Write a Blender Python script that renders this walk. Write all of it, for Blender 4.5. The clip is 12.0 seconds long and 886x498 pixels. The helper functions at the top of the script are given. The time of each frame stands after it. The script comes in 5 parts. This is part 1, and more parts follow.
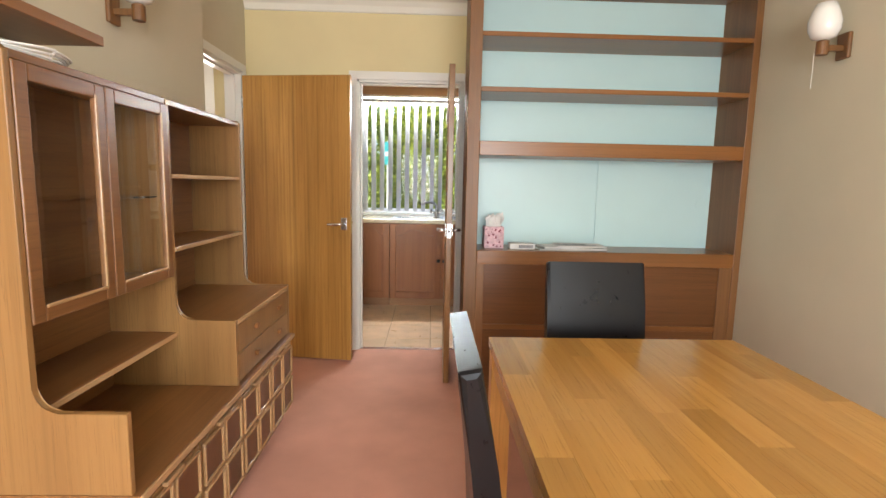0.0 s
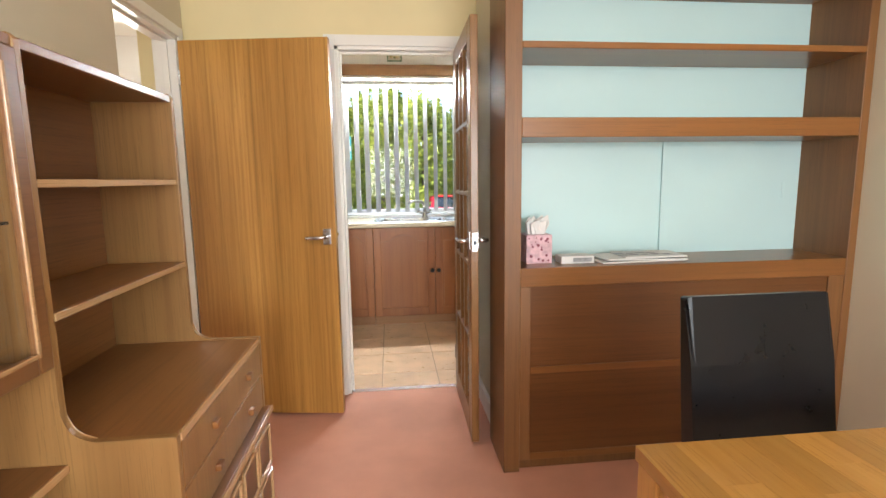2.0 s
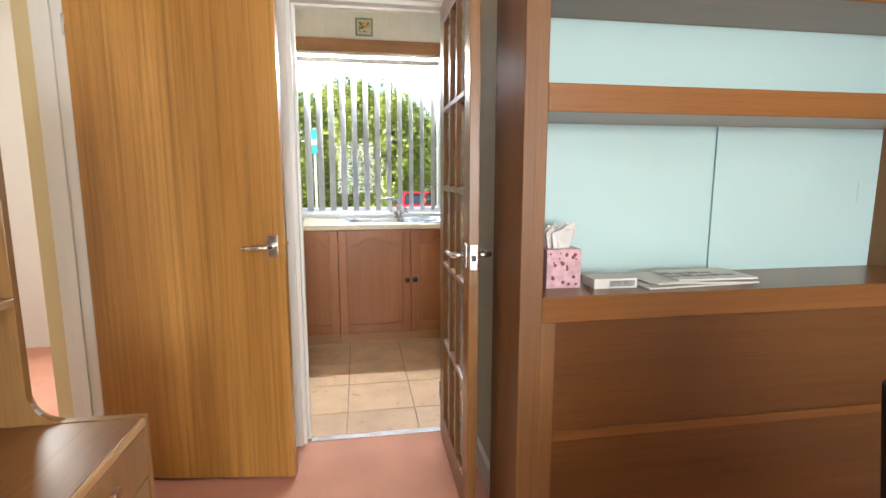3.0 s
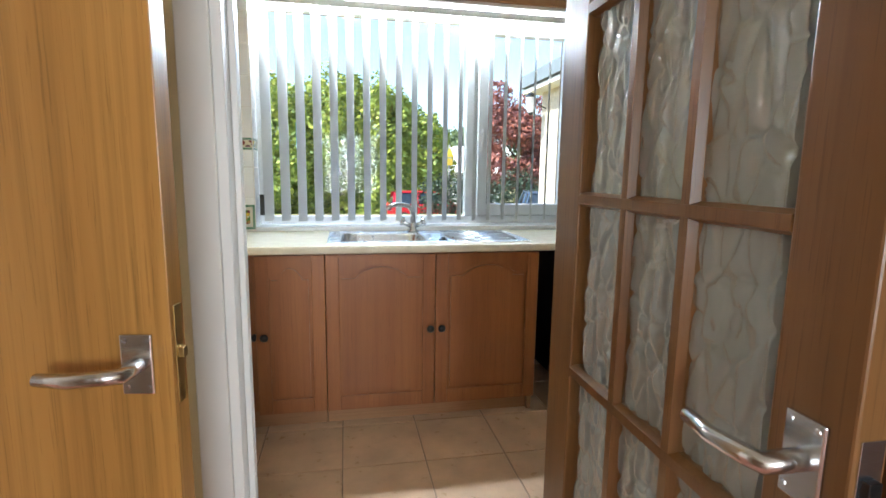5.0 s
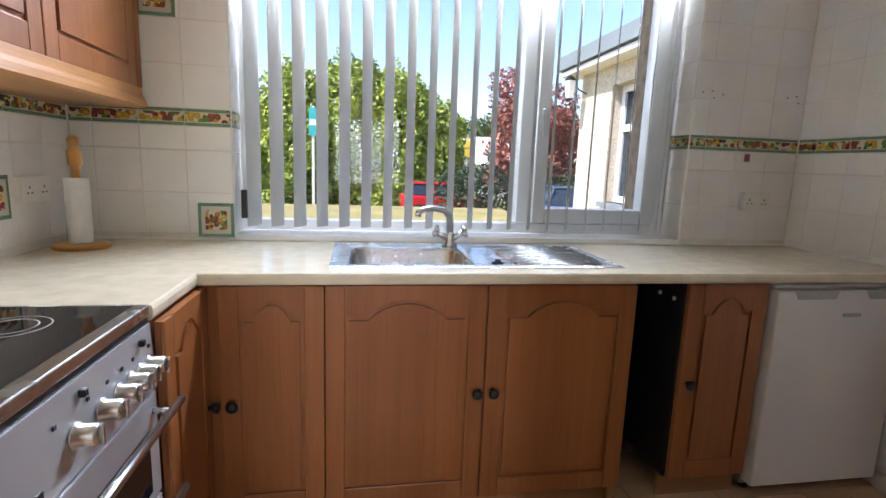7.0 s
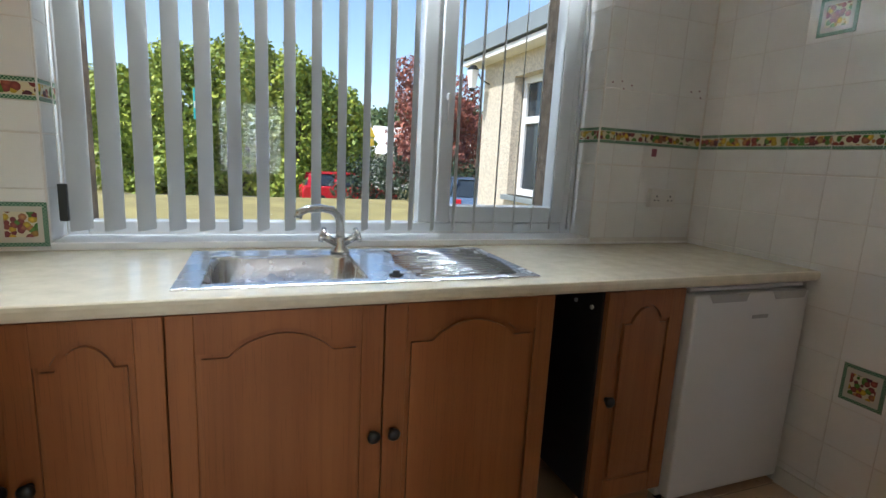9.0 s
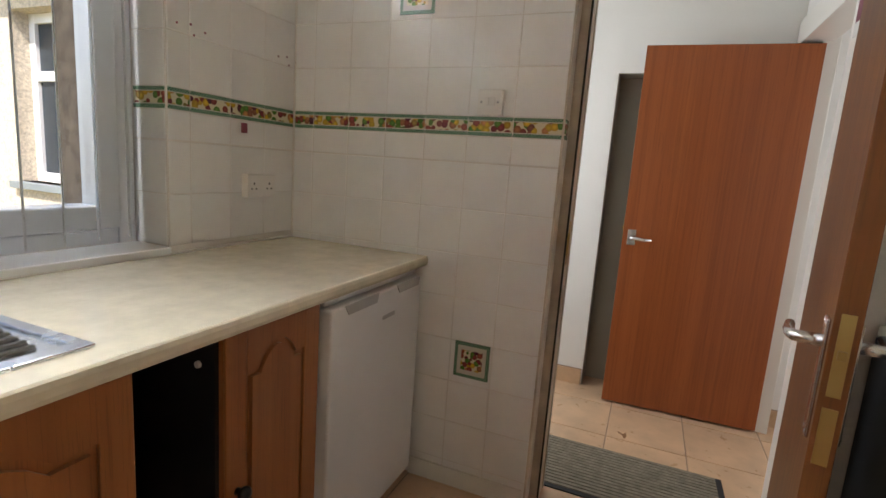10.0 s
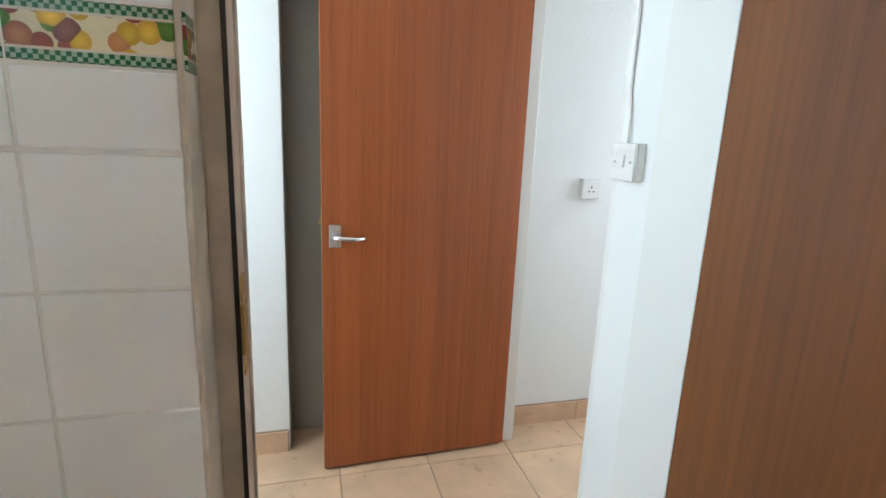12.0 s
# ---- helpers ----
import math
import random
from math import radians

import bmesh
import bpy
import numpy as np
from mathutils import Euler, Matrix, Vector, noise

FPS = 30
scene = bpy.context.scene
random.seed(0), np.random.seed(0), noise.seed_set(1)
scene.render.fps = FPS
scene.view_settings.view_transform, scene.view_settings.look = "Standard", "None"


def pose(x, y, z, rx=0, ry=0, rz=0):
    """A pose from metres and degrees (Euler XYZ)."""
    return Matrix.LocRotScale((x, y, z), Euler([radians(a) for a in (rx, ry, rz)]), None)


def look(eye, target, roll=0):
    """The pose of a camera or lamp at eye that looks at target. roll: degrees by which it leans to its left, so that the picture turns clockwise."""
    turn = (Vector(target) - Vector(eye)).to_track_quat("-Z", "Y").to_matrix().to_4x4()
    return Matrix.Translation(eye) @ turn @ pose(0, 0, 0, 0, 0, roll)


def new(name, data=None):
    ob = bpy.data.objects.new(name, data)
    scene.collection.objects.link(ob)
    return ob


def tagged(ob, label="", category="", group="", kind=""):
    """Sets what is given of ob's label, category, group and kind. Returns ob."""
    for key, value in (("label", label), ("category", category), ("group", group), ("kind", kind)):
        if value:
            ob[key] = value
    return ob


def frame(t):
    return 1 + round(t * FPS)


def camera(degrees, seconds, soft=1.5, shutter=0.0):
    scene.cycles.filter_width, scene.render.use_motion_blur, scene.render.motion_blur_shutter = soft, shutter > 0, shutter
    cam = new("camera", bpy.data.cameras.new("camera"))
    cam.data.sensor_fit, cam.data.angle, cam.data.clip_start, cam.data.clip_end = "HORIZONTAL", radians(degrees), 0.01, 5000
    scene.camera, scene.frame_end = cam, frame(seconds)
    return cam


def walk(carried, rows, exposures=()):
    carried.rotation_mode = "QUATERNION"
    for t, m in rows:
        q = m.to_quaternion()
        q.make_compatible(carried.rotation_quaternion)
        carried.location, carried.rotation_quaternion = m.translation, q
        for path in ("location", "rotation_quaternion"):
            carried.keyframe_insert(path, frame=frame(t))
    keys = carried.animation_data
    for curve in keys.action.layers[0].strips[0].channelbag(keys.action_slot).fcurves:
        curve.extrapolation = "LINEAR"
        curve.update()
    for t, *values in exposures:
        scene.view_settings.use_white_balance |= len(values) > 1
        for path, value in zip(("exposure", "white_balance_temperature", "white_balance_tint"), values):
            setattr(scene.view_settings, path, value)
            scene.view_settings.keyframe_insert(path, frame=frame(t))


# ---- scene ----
cam = camera(83.4, 12.0)
PATH = [
    (0, (0.343, 0.767, 1.266), (0.395, 2.75, 1.012), 1.2),
    (0.5, (0.298, 0.846, 1.259), (0.475, 2.816, 0.963), 0.6),
    (1, (0.244, 1.066, 1.256), (0.403, 3.039, 0.971), -0.5),
    (1.5, (0.186, 1.301, 1.266), (0.303, 3.279, 0.995), -1.0),
    (2, (0.074, 1.577, 1.276), (0.283, 3.547, 0.998), -0.8),
    (2.5, (0.059, 1.86, 1.256), (0.37, 3.815, 0.972), -0.5),
    (2.7, (0.082, 1.994, 1.261), (0.404, 3.947, 0.975), -0.2),
    (4.3, (0.058, 3.057, 1.237), (0.408, 5.002, 0.929), 0.1),
    (4.5, (0.061, 3.176, 1.245), (0.388, 5.125, 0.938), 0.1),
    (5, (0.025, 3.493, 1.247), (0.408, 5.434, 0.951), 0.8),
    (5.5, (0.053, 3.762, 1.244), (0.504, 5.688, 0.951), 1.3),
    (6, (0.075, 4.021, 1.239), (0.531, 5.947, 0.957), 1.3),
    (6.5, (0.039, 4.251, 1.25), (0.457, 6.182, 0.942), 1.8),
    (6.7, (0.028, 4.285, 1.251), (0.365, 6.23, 0.925), 2.1),
    (8.5, (0.038, 4.406, 1.254), (0.389, 6.345, 0.912), 2.4),
    (9, (0.134, 4.599, 1.258), (0.834, 6.439, 0.904), 3.0),
    (9.5, (0.302, 4.863, 1.241), (1.612, 6.338, 0.912), 3.9),
    (10, (0.443, 5.077, 1.252), (2.27, 5.821, 0.926), 4.1),
    (10.5, (0.661, 5.164, 1.243), (2.611, 5.44, 0.892), 2.1),
    (11, (0.921, 5.224, 1.273), (2.883, 5.227, 0.884), 1.6),
    (11.5, (1.221, 5.294, 1.295), (3.154, 4.984, 0.887), 1.8),
    (12, (1.492, 5.231, 1.303), (3.377, 4.719, 0.875), 2.4),
]
EXPOSURES = [(0, 1.45, 6500, 10), (1.5, 1.65, 6450, 10), (2.7, 1.75, 6350, 10), (4.5, 1.5, 5800, 7), (5.0, 1.45, 5700, 6), (5.5, 1.5, 5650, 9), (6.5, 1.22, 5900, 17), (8.5, 0.85, 5850, 10), (9.0, 0.68, 5850, 9), (9.5, 0.8, 6150, 11), (10.0, 1.2, 6500, 15), (10.5, 2.05, 6000, 11), (11.0, 2.15, 5300, 5), (12.0, 1.85, 5550, 5)]
walk(cam, [(t, look(eye, target, roll)) for t, eye, target, roll in PATH], EXPOSURES)

# ---- daylight ----
world = bpy.data.worlds.new("sky")
scene.world = world
world.use_nodes = True
sky = world.node_tree.nodes.new("ShaderNodeTexSky")
sky.sky_type, sky.sun_disc = "NISHITA", False
sky.sun_elevation, sky.sun_rotation = radians(52), radians(250)
world.node_tree.links.new(sky.outputs["Color"], world.node_tree.nodes["Background"].inputs["Color"])
world.node_tree.nodes["Background"].inputs["Strength"].default_value = 0.15


def lamp(name, kind, m, energy, color=(1, 1, 1), size=(1, 1)):
    d = bpy.data.lights.new(name, kind)
    d.energy, d.color = energy, color
    if kind == "AREA":
        d.shape, d.size, d.size_y = "RECTANGLE", *size
    ob = new(name, d)
    ob.matrix_basis = m
    return ob


sun = lamp("sun", "SUN", look((-8, -3, 11), (0, 0, 0)), 3.6, (1.0, 0.94, 0.84))
sun.data.angle = radians(0.5)
# area lamps stand in for sky light in the window openings
lamp("dining_window_light", "AREA", look((0.6, -1.72, 1.45), (0.6, 3.5, 1.15)), 63, (0.93, 0.97, 1.0), (2.2, 1.3))
# fill strip added under the window head, out of sight behind the rail
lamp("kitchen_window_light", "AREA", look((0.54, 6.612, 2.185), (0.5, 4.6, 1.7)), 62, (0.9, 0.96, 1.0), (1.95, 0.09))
lamp("utility_window_light", "AREA", look((2.9, 6.36, 1.5), (2.9, 4.4, 1.2)), 7, (0.9, 0.98, 1.0), (0.8, 1.2))
# added fill lamp standing inside the hall, which has no window
lamp("hall_light", "AREA", look((-2.1, 5.9, 1.6), (-1.4, 3.9, 1.4)), 15, (1.0, 0.97, 0.9), (0.9, 1.3))
# added fill lamp in an unseen, invented opening
lamp("lobby_window_light", "AREA", look((2.9, 2.86, 1.5), (3.0, 4.4, 1.2)), 4.5, (0.95, 0.98, 1.0), (0.7, 1.1))


# ---- materials ----
def material(name, rough=0.5, metal=0.0):
    m = bpy.data.materials.new(name)
    m.use_nodes = True
    nt = m.node_tree
    b = nt.nodes["Principled BSDF"]
    b.inputs["Roughness"].default_value, b.inputs["Metallic"].default_value = rough, metal
    return m, nt, b


def node(nt, kind, **values):
    n = nt.nodes.new(kind)
    for k, v in values.items():
        n.inputs[k.replace("_", " ")].default_value = v
    return n


def coords(nt, scale=(1, 1, 1), shuffle=True):
    """Object coordinates, moved at random from object to object, scaled."""
    tc = nt.nodes.new("ShaderNodeTexCoord")
    mp = nt.nodes.new("ShaderNodeMapping")
    mp.inputs["Scale"].default_value = scale
    nt.links.new(tc.outputs["Object"], mp.inputs["Vector"])
    if shuffle:
        info = nt.nodes.new("ShaderNodeObjectInfo")
        mul = nt.nodes.new("ShaderNodeMath")
        mul.operation = "MULTIPLY"
        mul.inputs[1].default_value = 37.0
        nt.links.new(info.outputs["Random"], mul.inputs[0])
        nt.links.new(mul.outputs[0], mp.inputs["Location"])
    return mp.outputs["Vector"]


def ramp(nt, fac, stops):
    r = nt.nodes.new("ShaderNodeValToRGB")
    e = r.color_ramp.elements
    while len(e) < len(stops):
        e.new(0.5)
    for el, (p, c) in zip(e, stops):
        el.position, el.color = p, (*c, 1)
    nt.links.new(fac, r.inputs["Fac"])
    return r.outputs["Color"]


def mix(nt, fac, a, b, mode="MIX"):
    n = nt.nodes.new("ShaderNodeMix")
    n.data_type, n.blend_type = "RGBA", mode
    for sock, v in ((n.inputs["Factor"], fac), (n.inputs["A"], a), (n.inputs["B"], b)):
        if isinstance(v, bpy.types.NodeSocket):
            nt.links.new(v, sock)
        else:
            sock.default_value = v if isinstance(v, (int, float)) else (*v, 1)
    return n.outputs["Result"]


def math_node(nt, op, a, b=0.0):
    n = nt.nodes.new("ShaderNodeMath")
    n.operation = op
    for sock, v in zip(n.inputs, (a, b)):
        if isinstance(v, bpy.types.NodeSocket):
            nt.links.new(v, sock)
        else:
            sock.default_value = v
    return n.outputs[0]


def bump(nt, b, height, strength, dist=0.002):
    n = node(nt, "ShaderNodeBump", Strength=strength, Distance=dist)
    nt.links.new(height, n.inputs["Height"])
    nt.links.new(n.outputs["Normal"], b.inputs["Normal"])


def noise_tex(nt, vec, scale, detail=4.0, rough=0.55):
    n = node(nt, "ShaderNodeTexNoise", Scale=scale, Detail=detail, Roughness=rough)
    nt.links.new(vec, n.inputs["Vector"])
    return n.outputs["Fac"]


def plain(name, col, rough=0.5, metal=0.0, vary=0.12, scale=3.0, grain=180.0, relief=0.1):
    """Paint, plastic, metal, cloth: a colour with patches, and a fine grain in relief."""
    m, nt, b = material(name, rough, metal)
    v = coords(nt)
    lo = tuple(c * (1 - vary) for c in col)
    hi = tuple(min(1, c * (1 + vary)) for c in col)
    c = ramp(nt, noise_tex(nt, v, scale), [(0.3, lo), (0.7, hi)])
    fine = noise_tex(nt, v, grain, 2.0)
    c = mix(nt, math_node(nt, "MULTIPLY", fine, 0.18 * min(1, vary * 8)), c, lo)
    nt.links.new(c, b.inputs["Base Color"])
    spread = 0.16 * min(1.0, vary * 6)
    r = math_node(nt, "MULTIPLY_ADD", noise_tex(nt, v, scale * 4), spread)
    r.node.inputs[2].default_value = max(0.02, rough - spread / 2)
    nt.links.new(r, b.inputs["Roughness"])
    if relief:
        bump(nt, b, fine, relief)
    return m


def wood(name, dark, light, axis="z", rough=0.38, tone=1.0, bands=7.0, streak=0.5):
    """Veneer: broad bands and fine pores along one axis, a tone of its own for each piece."""
    m, nt, b = material(name, rough)
    def scl(along, across):
        return tuple(along if a == axis else across for a in "xyz")
    broad = noise_tex(nt, coords(nt, scl(0.35, bands)), 1.0, 5.0, 0.6)
    pores = noise_tex(nt, coords(nt, scl(5.0, 260.0)), 1.0, 3.0, 0.7)
    lines = noise_tex(nt, coords(nt, scl(0.8, 60.0)), 1.0, 3.0, 0.6)
    c = ramp(nt, broad, [(0.25, dark), (0.5, tuple((a + d) / 2 for a, d in zip(dark, light))), (0.75, light)])
    c = mix(nt, math_node(nt, "MULTIPLY", math_node(nt, "SUBTRACT", lines, 0.45), streak * 2.2), c, tuple(0.55 * d for d in dark))
    c = mix(nt, math_node(nt, "MULTIPLY", math_node(nt, "GREATER_THAN", pores, 0.6), 0.28), c, tuple(0.4 * d for d in dark))
    if tone:
        info = nt.nodes.new("ShaderNodeObjectInfo")
        g = math_node(nt, "MULTIPLY_ADD", info.outputs["Random"], 0.22 * tone)
        g.node.inputs[2].default_value = 1.0 - 0.11 * tone
        hsv = nt.nodes.new("ShaderNodeHueSaturation")
        nt.links.new(g, hsv.inputs["Value"])
        nt.links.new(c, hsv.inputs["Color"])
        c = hsv.outputs["Color"]
    nt.links.new(c, b.inputs["Base Color"])
    bump(nt, b, pores, 0.12, 0.001)
    return m


def glass(name, rough=0.0, waves=0.0, scale=20.0, tint=(1, 1, 1), ior=1.45):
    m, nt, b = material(name, rough)
    b.inputs["Transmission Weight"].default_value, b.inputs["IOR"].default_value = 1.0, ior
    b.inputs["Base Color"].default_value = (*tint, 1)
    if waves:
        v = coords(nt)
        vo = node(nt, "ShaderNodeTexVoronoi", Scale=scale)
        vo.feature = "SMOOTH_F1"
        wob = node(nt, "ShaderNodeTexNoise", Scale=scale * 0.7, Detail=2.0)
        nt.links.new(v, wob.inputs["Vector"])
        vv = nt.nodes.new("ShaderNodeVectorMath")
        vv.operation = "MULTIPLY_ADD"
        nt.links.new(wob.outputs["Color"], vv.inputs[0])
        vv.inputs[1].default_value = (0.08, 0.08, 0.08)
        nt.links.new(v, vv.inputs[2])
        nt.links.new(vv.outputs[0], vo.inputs["Vector"])
        bump(nt, b, vo.outputs["Distance"], waves, 0.02)
    return m


def printed(name, half, blob, centre_half, ground=(0.6, 0.57, 0.48)):
    """A printed ceramic tile: a green check round its rim, fruit in warm colours inside."""
    m, nt, b = material(name, 0.12)
    tc = nt.nodes.new("ShaderNodeTexCoord")
    sep = nt.nodes.new("ShaderNodeSeparateXYZ")
    nt.links.new(tc.outputs["Object"], sep.inputs[0])
    x, z = sep.outputs["X"], sep.outputs["Z"]
    vo = node(nt, "ShaderNodeTexVoronoi", Scale=blob)
    nt.links.new(coords(nt), vo.inputs["Vector"])
    sep2 = nt.nodes.new("ShaderNodeSeparateColor")
    nt.links.new(vo.outputs["Color"], sep2.inputs[0])
    fruit = ramp(nt, sep2.outputs[0], [(0.0, (0.75, 0.5, 0.06)), (0.25, (0.55, 0.4, 0.05)), (0.3, (0.2, 0.04, 0.05)), (0.55, (0.34, 0.1, 0.07)), (0.6, (0.08, 0.02, 0.05)), (0.75, (0.62, 0.3, 0.12)), (0.8, (0.08, 0.2, 0.04)), (1.0, (0.15, 0.28, 0.06))])
    shade = ramp(nt, math_node(nt, "MULTIPLY", vo.outputs["Distance"], 1.6), [(0.0, (1.3, 1.3, 1.2)), (0.75, (0.75, 0.7, 0.65))])
    fruit = mix(nt, 1.0, fruit, shade, "MULTIPLY")
    fruit = mix(nt, math_node(nt, "GREATER_THAN", vo.outputs["Distance"], 0.6), fruit, (0.68, 0.62, 0.42))
    edge_z = math_node(nt, "ABSOLUTE", z)
    edge_x = math_node(nt, "ABSOLUTE", x)
    inside = math_node(nt, "LESS_THAN", edge_z, centre_half[1])
    if centre_half[0] < half[0]:
        inside = math_node(nt, "MULTIPLY", inside, math_node(nt, "LESS_THAN", edge_x, centre_half[0]))
        pic = math_node(nt, "MULTIPLY", math_node(nt, "LESS_THAN", edge_z, centre_half[1] * 0.7), math_node(nt, "LESS_THAN", edge_x, centre_half[0] * 0.75))
    else:
        pic = math_node(nt, "LESS_THAN", edge_z, centre_half[1] * 0.85)
    ch = node(nt, "ShaderNodeTexChecker", Scale=190.0, Color1=(0.012, 0.1, 0.045, 1), Color2=(0.3, 0.42, 0.3, 1))
    nt.links.new(tc.outputs["Object"], ch.inputs["Vector"])
    c = mix(nt, inside, ch.outputs["Color"], mix(nt, pic, ground, fruit))
    nt.links.new(c, b.inputs["Base Color"])
    return m


CREAM = plain("cream_wall_paint", (0.62, 0.555, 0.42), 0.8, vary=0.05, scale=1.5, grain=320, relief=0.25)
# yellower than the cream of the other dining walls
YELLOW = plain("pale_yellow_wall", (0.74, 0.63, 0.36), 0.75, vary=0.05, scale=1.5, grain=320, relief=0.2)
WHITE = plain("white_wall_paint", (0.8, 0.79, 0.76), 0.7, vary=0.04, scale=1.2, grain=90, relief=0.35)
GLOSS = plain("white_gloss_paint", (0.78, 0.76, 0.71), 0.28, vary=0.02, scale=3, grain=60, relief=0.05)
WORN = plain("worn_beige_gloss_paint", (0.58, 0.49, 0.39), 0.4, vary=0.3, scale=7, grain=60, relief=0.15)
CEIL = plain("ceiling_paint", (0.82, 0.8, 0.72), 0.85, vary=0.03, scale=1.5, grain=200, relief=0.2)
GREY = plain("plain_grey", (0.36, 0.34, 0.28), 0.7, vary=0.08, scale=2)
CARPET = plain("terracotta_carpet", (0.62, 0.3, 0.21), 0.95, vary=0.14, scale=2.4, grain=420, relief=0.9)
BLUE = plain("pale_blue_panel_paint", (0.5, 0.69, 0.7), 0.35, vary=0.03, scale=2, grain=100, relief=0.05)
# level teak parts, darkened to carry the shade inside the wall unit
TEAK_X_SHADED = wood("teak_across_shaded", (0.192, 0.080, 0.026), (0.288, 0.132, 0.044), "y", 0.33)
TEAK_Z = wood("teak_upright", (0.262, 0.130, 0.043), (0.367, 0.2, 0.069), "z", 0.36)
# paler teak: the bright highlight along the edges is put into the colour
TEAK_GLINT = wood("teak_edge_highlight", (0.42, 0.24, 0.11), (0.55, 0.34, 0.17), "y", 0.16)
MAHOG_Z = wood("mahogany_upright", (0.145, 0.062, 0.019), (0.24, 0.106, 0.033), "z", 0.45)
MAHOG_X = wood("mahogany_across", (0.19, 0.074, 0.020), (0.29, 0.12, 0.033), "x", 0.28)
MAHOG_P = wood("mahogany_panel", (0.095, 0.036, 0.011), (0.155, 0.062, 0.018), "x", 0.3)
DOOR_A = wood("honey_door_veneer", (0.25, 0.108, 0.02), (0.5, 0.262, 0.064), "z", 0.32, bands=6, streak=0.9)
DOOR_B = wood("sapele_door_veneer", (0.264, 0.068, 0.018), (0.352, 0.100, 0.028), "z", 0.3, tone=0.4, bands=16, streak=0.7)
OAK = wood("oak_kitchen_door", (0.26, 0.088, 0.025), (0.37, 0.14, 0.043), "z", 0.36, tone=0.5, bands=9, streak=0.35)
OAK_X = wood("oak_plinth", (0.3, 0.14, 0.06), (0.42, 0.22, 0.1), "x", 0.45, bands=9)
OAK_Y = wood("oak_cornice", (0.45, 0.2, 0.06), (0.58, 0.29, 0.1), "y", 0.36, bands=9)
DOOR_D = wood("brown_gold_door_veneer", (0.15, 0.047, 0.007), (0.23, 0.078, 0.012), "z", 0.5, tone=0.2, bands=9, streak=0.8)
DOOR_C = wood("dark_glazed_door_wood", (0.17, 0.078, 0.025), (0.3, 0.148, 0.049), "z", 0.3, tone=0.6)
STAVE = wood("beech_stave", (0.442, 0.212, 0.047), (0.544, 0.293, 0.076), "y", 0.2, tone=1.5, bands=14, streak=0.25)
BEECH = wood("beech_solid", (0.5, 0.24, 0.06), (0.6, 0.32, 0.09), "z", 0.3)
LEATHER = plain("black_leather", (0.006, 0.006, 0.007), 0.3, vary=0.2, scale=6, grain=220, relief=0.12)
LEATHER.node_tree.nodes["Principled BSDF"].inputs["Specular IOR Level"].default_value = 0.22
SHEENLEATHER = plain("leather_edge_sheen", (0.09, 0.1, 0.075), 0.4, vary=0.5, scale=30, grain=120, relief=0.6)
CHROME = plain("satin_chrome", (0.66, 0.66, 0.66), 0.24, 1.0, vary=0.03, relief=0)
STEEL = plain("brushed_steel", (0.66, 0.68, 0.71), 0.27, 1.0, vary=0.05, grain=300, relief=0.04)
SILVER = plain("silver_enamel", (0.6, 0.62, 0.66), 0.32, 0.55, vary=0.03, grain=300, relief=0.02)
BRASS = plain("dull_brass", (0.5, 0.36, 0.14), 0.35, 1.0, vary=0.2, relief=0)
BLACK = plain("black_metal", (0.012, 0.013, 0.013), 0.3, vary=0.1)
# dark unit sides, also near-black painted in for shade in gaps
DARK = plain("dark_board_and_shade", (0.012, 0.013, 0.017), 0.45, vary=0.1)
HOB = plain("black_ceramic_hob", (0.008, 0.008, 0.01), 0.05, vary=0.05, relief=0)
PLASTIC = plain("white_plastic", (0.78, 0.76, 0.72), 0.3, vary=0.03, relief=0)
FRIDGE = plain("white_enamel", (0.74, 0.74, 0.74), 0.3, vary=0.03, grain=500, relief=0.05)
UPVC = plain("white_upvc", (0.82, 0.83, 0.84), 0.25, vary=0.02, relief=0)
SLAT = plain("white_blind_fabric", (0.74, 0.74, 0.72), 0.8, vary=0.03, grain=500, relief=0.2)
_nt = SLAT.node_tree
_thin = _nt.nodes.new("ShaderNodeBsdfTranslucent")
_thin.inputs["Color"].default_value = (0.7, 0.71, 0.7, 1)
_both = _nt.nodes.new("ShaderNodeMixShader")
_both.inputs[0].default_value = 0.3
_nt.links.new(_nt.nodes["Principled BSDF"].outputs[0], _both.inputs[1])
_nt.links.new(_thin.outputs[0], _both.inputs[2])
_nt.links.new(_both.outputs[0], _nt.nodes["Material Output"].inputs["Surface"])
TILE = plain("white_glazed_tile", (0.84, 0.83, 0.81), 0.1, vary=0.035, scale=5, grain=30, relief=0.03)
GROUT = plain("wall_grout", (0.74, 0.7, 0.65), 0.85, vary=0.1, scale=6)
FLOORTILE = plain("terracotta_cream_floor_tile", (0.6, 0.4, 0.25), 0.3, vary=0.16, scale=6, grain=60, relief=0.1)
FLOORGROUT = plain("floor_grout", (0.34, 0.24, 0.17), 0.9, vary=0.15, scale=9)
WORKTOP = plain("cream_marbled_laminate", (0.72, 0.65, 0.5), 0.16, vary=0.09, scale=16, grain=60, relief=0.02)
BORDER = printed("fruit_border_print", (0.084, 0.034), 42.0, (1.0, 0.021))
DECO = printed("fruit_picture_print", (0.066, 0.066), 55.0, (0.057, 0.057))
PANE = glass("window_glass", ior=1.22)
OBSCURE = glass("obscure_patterned_glass", 0.015, tint=(0.9, 0.95, 0.91), ior=1.5)
OBSCURE.node_tree.nodes["Principled BSDF"].inputs["Transmission Weight"].default_value = 0.72
CABGLASS = glass("cabinet_glass", 0.0)
OPAL = plain("opal_lamp_glass", (0.85, 0.84, 0.8), 0.2, vary=0.02, relief=0)
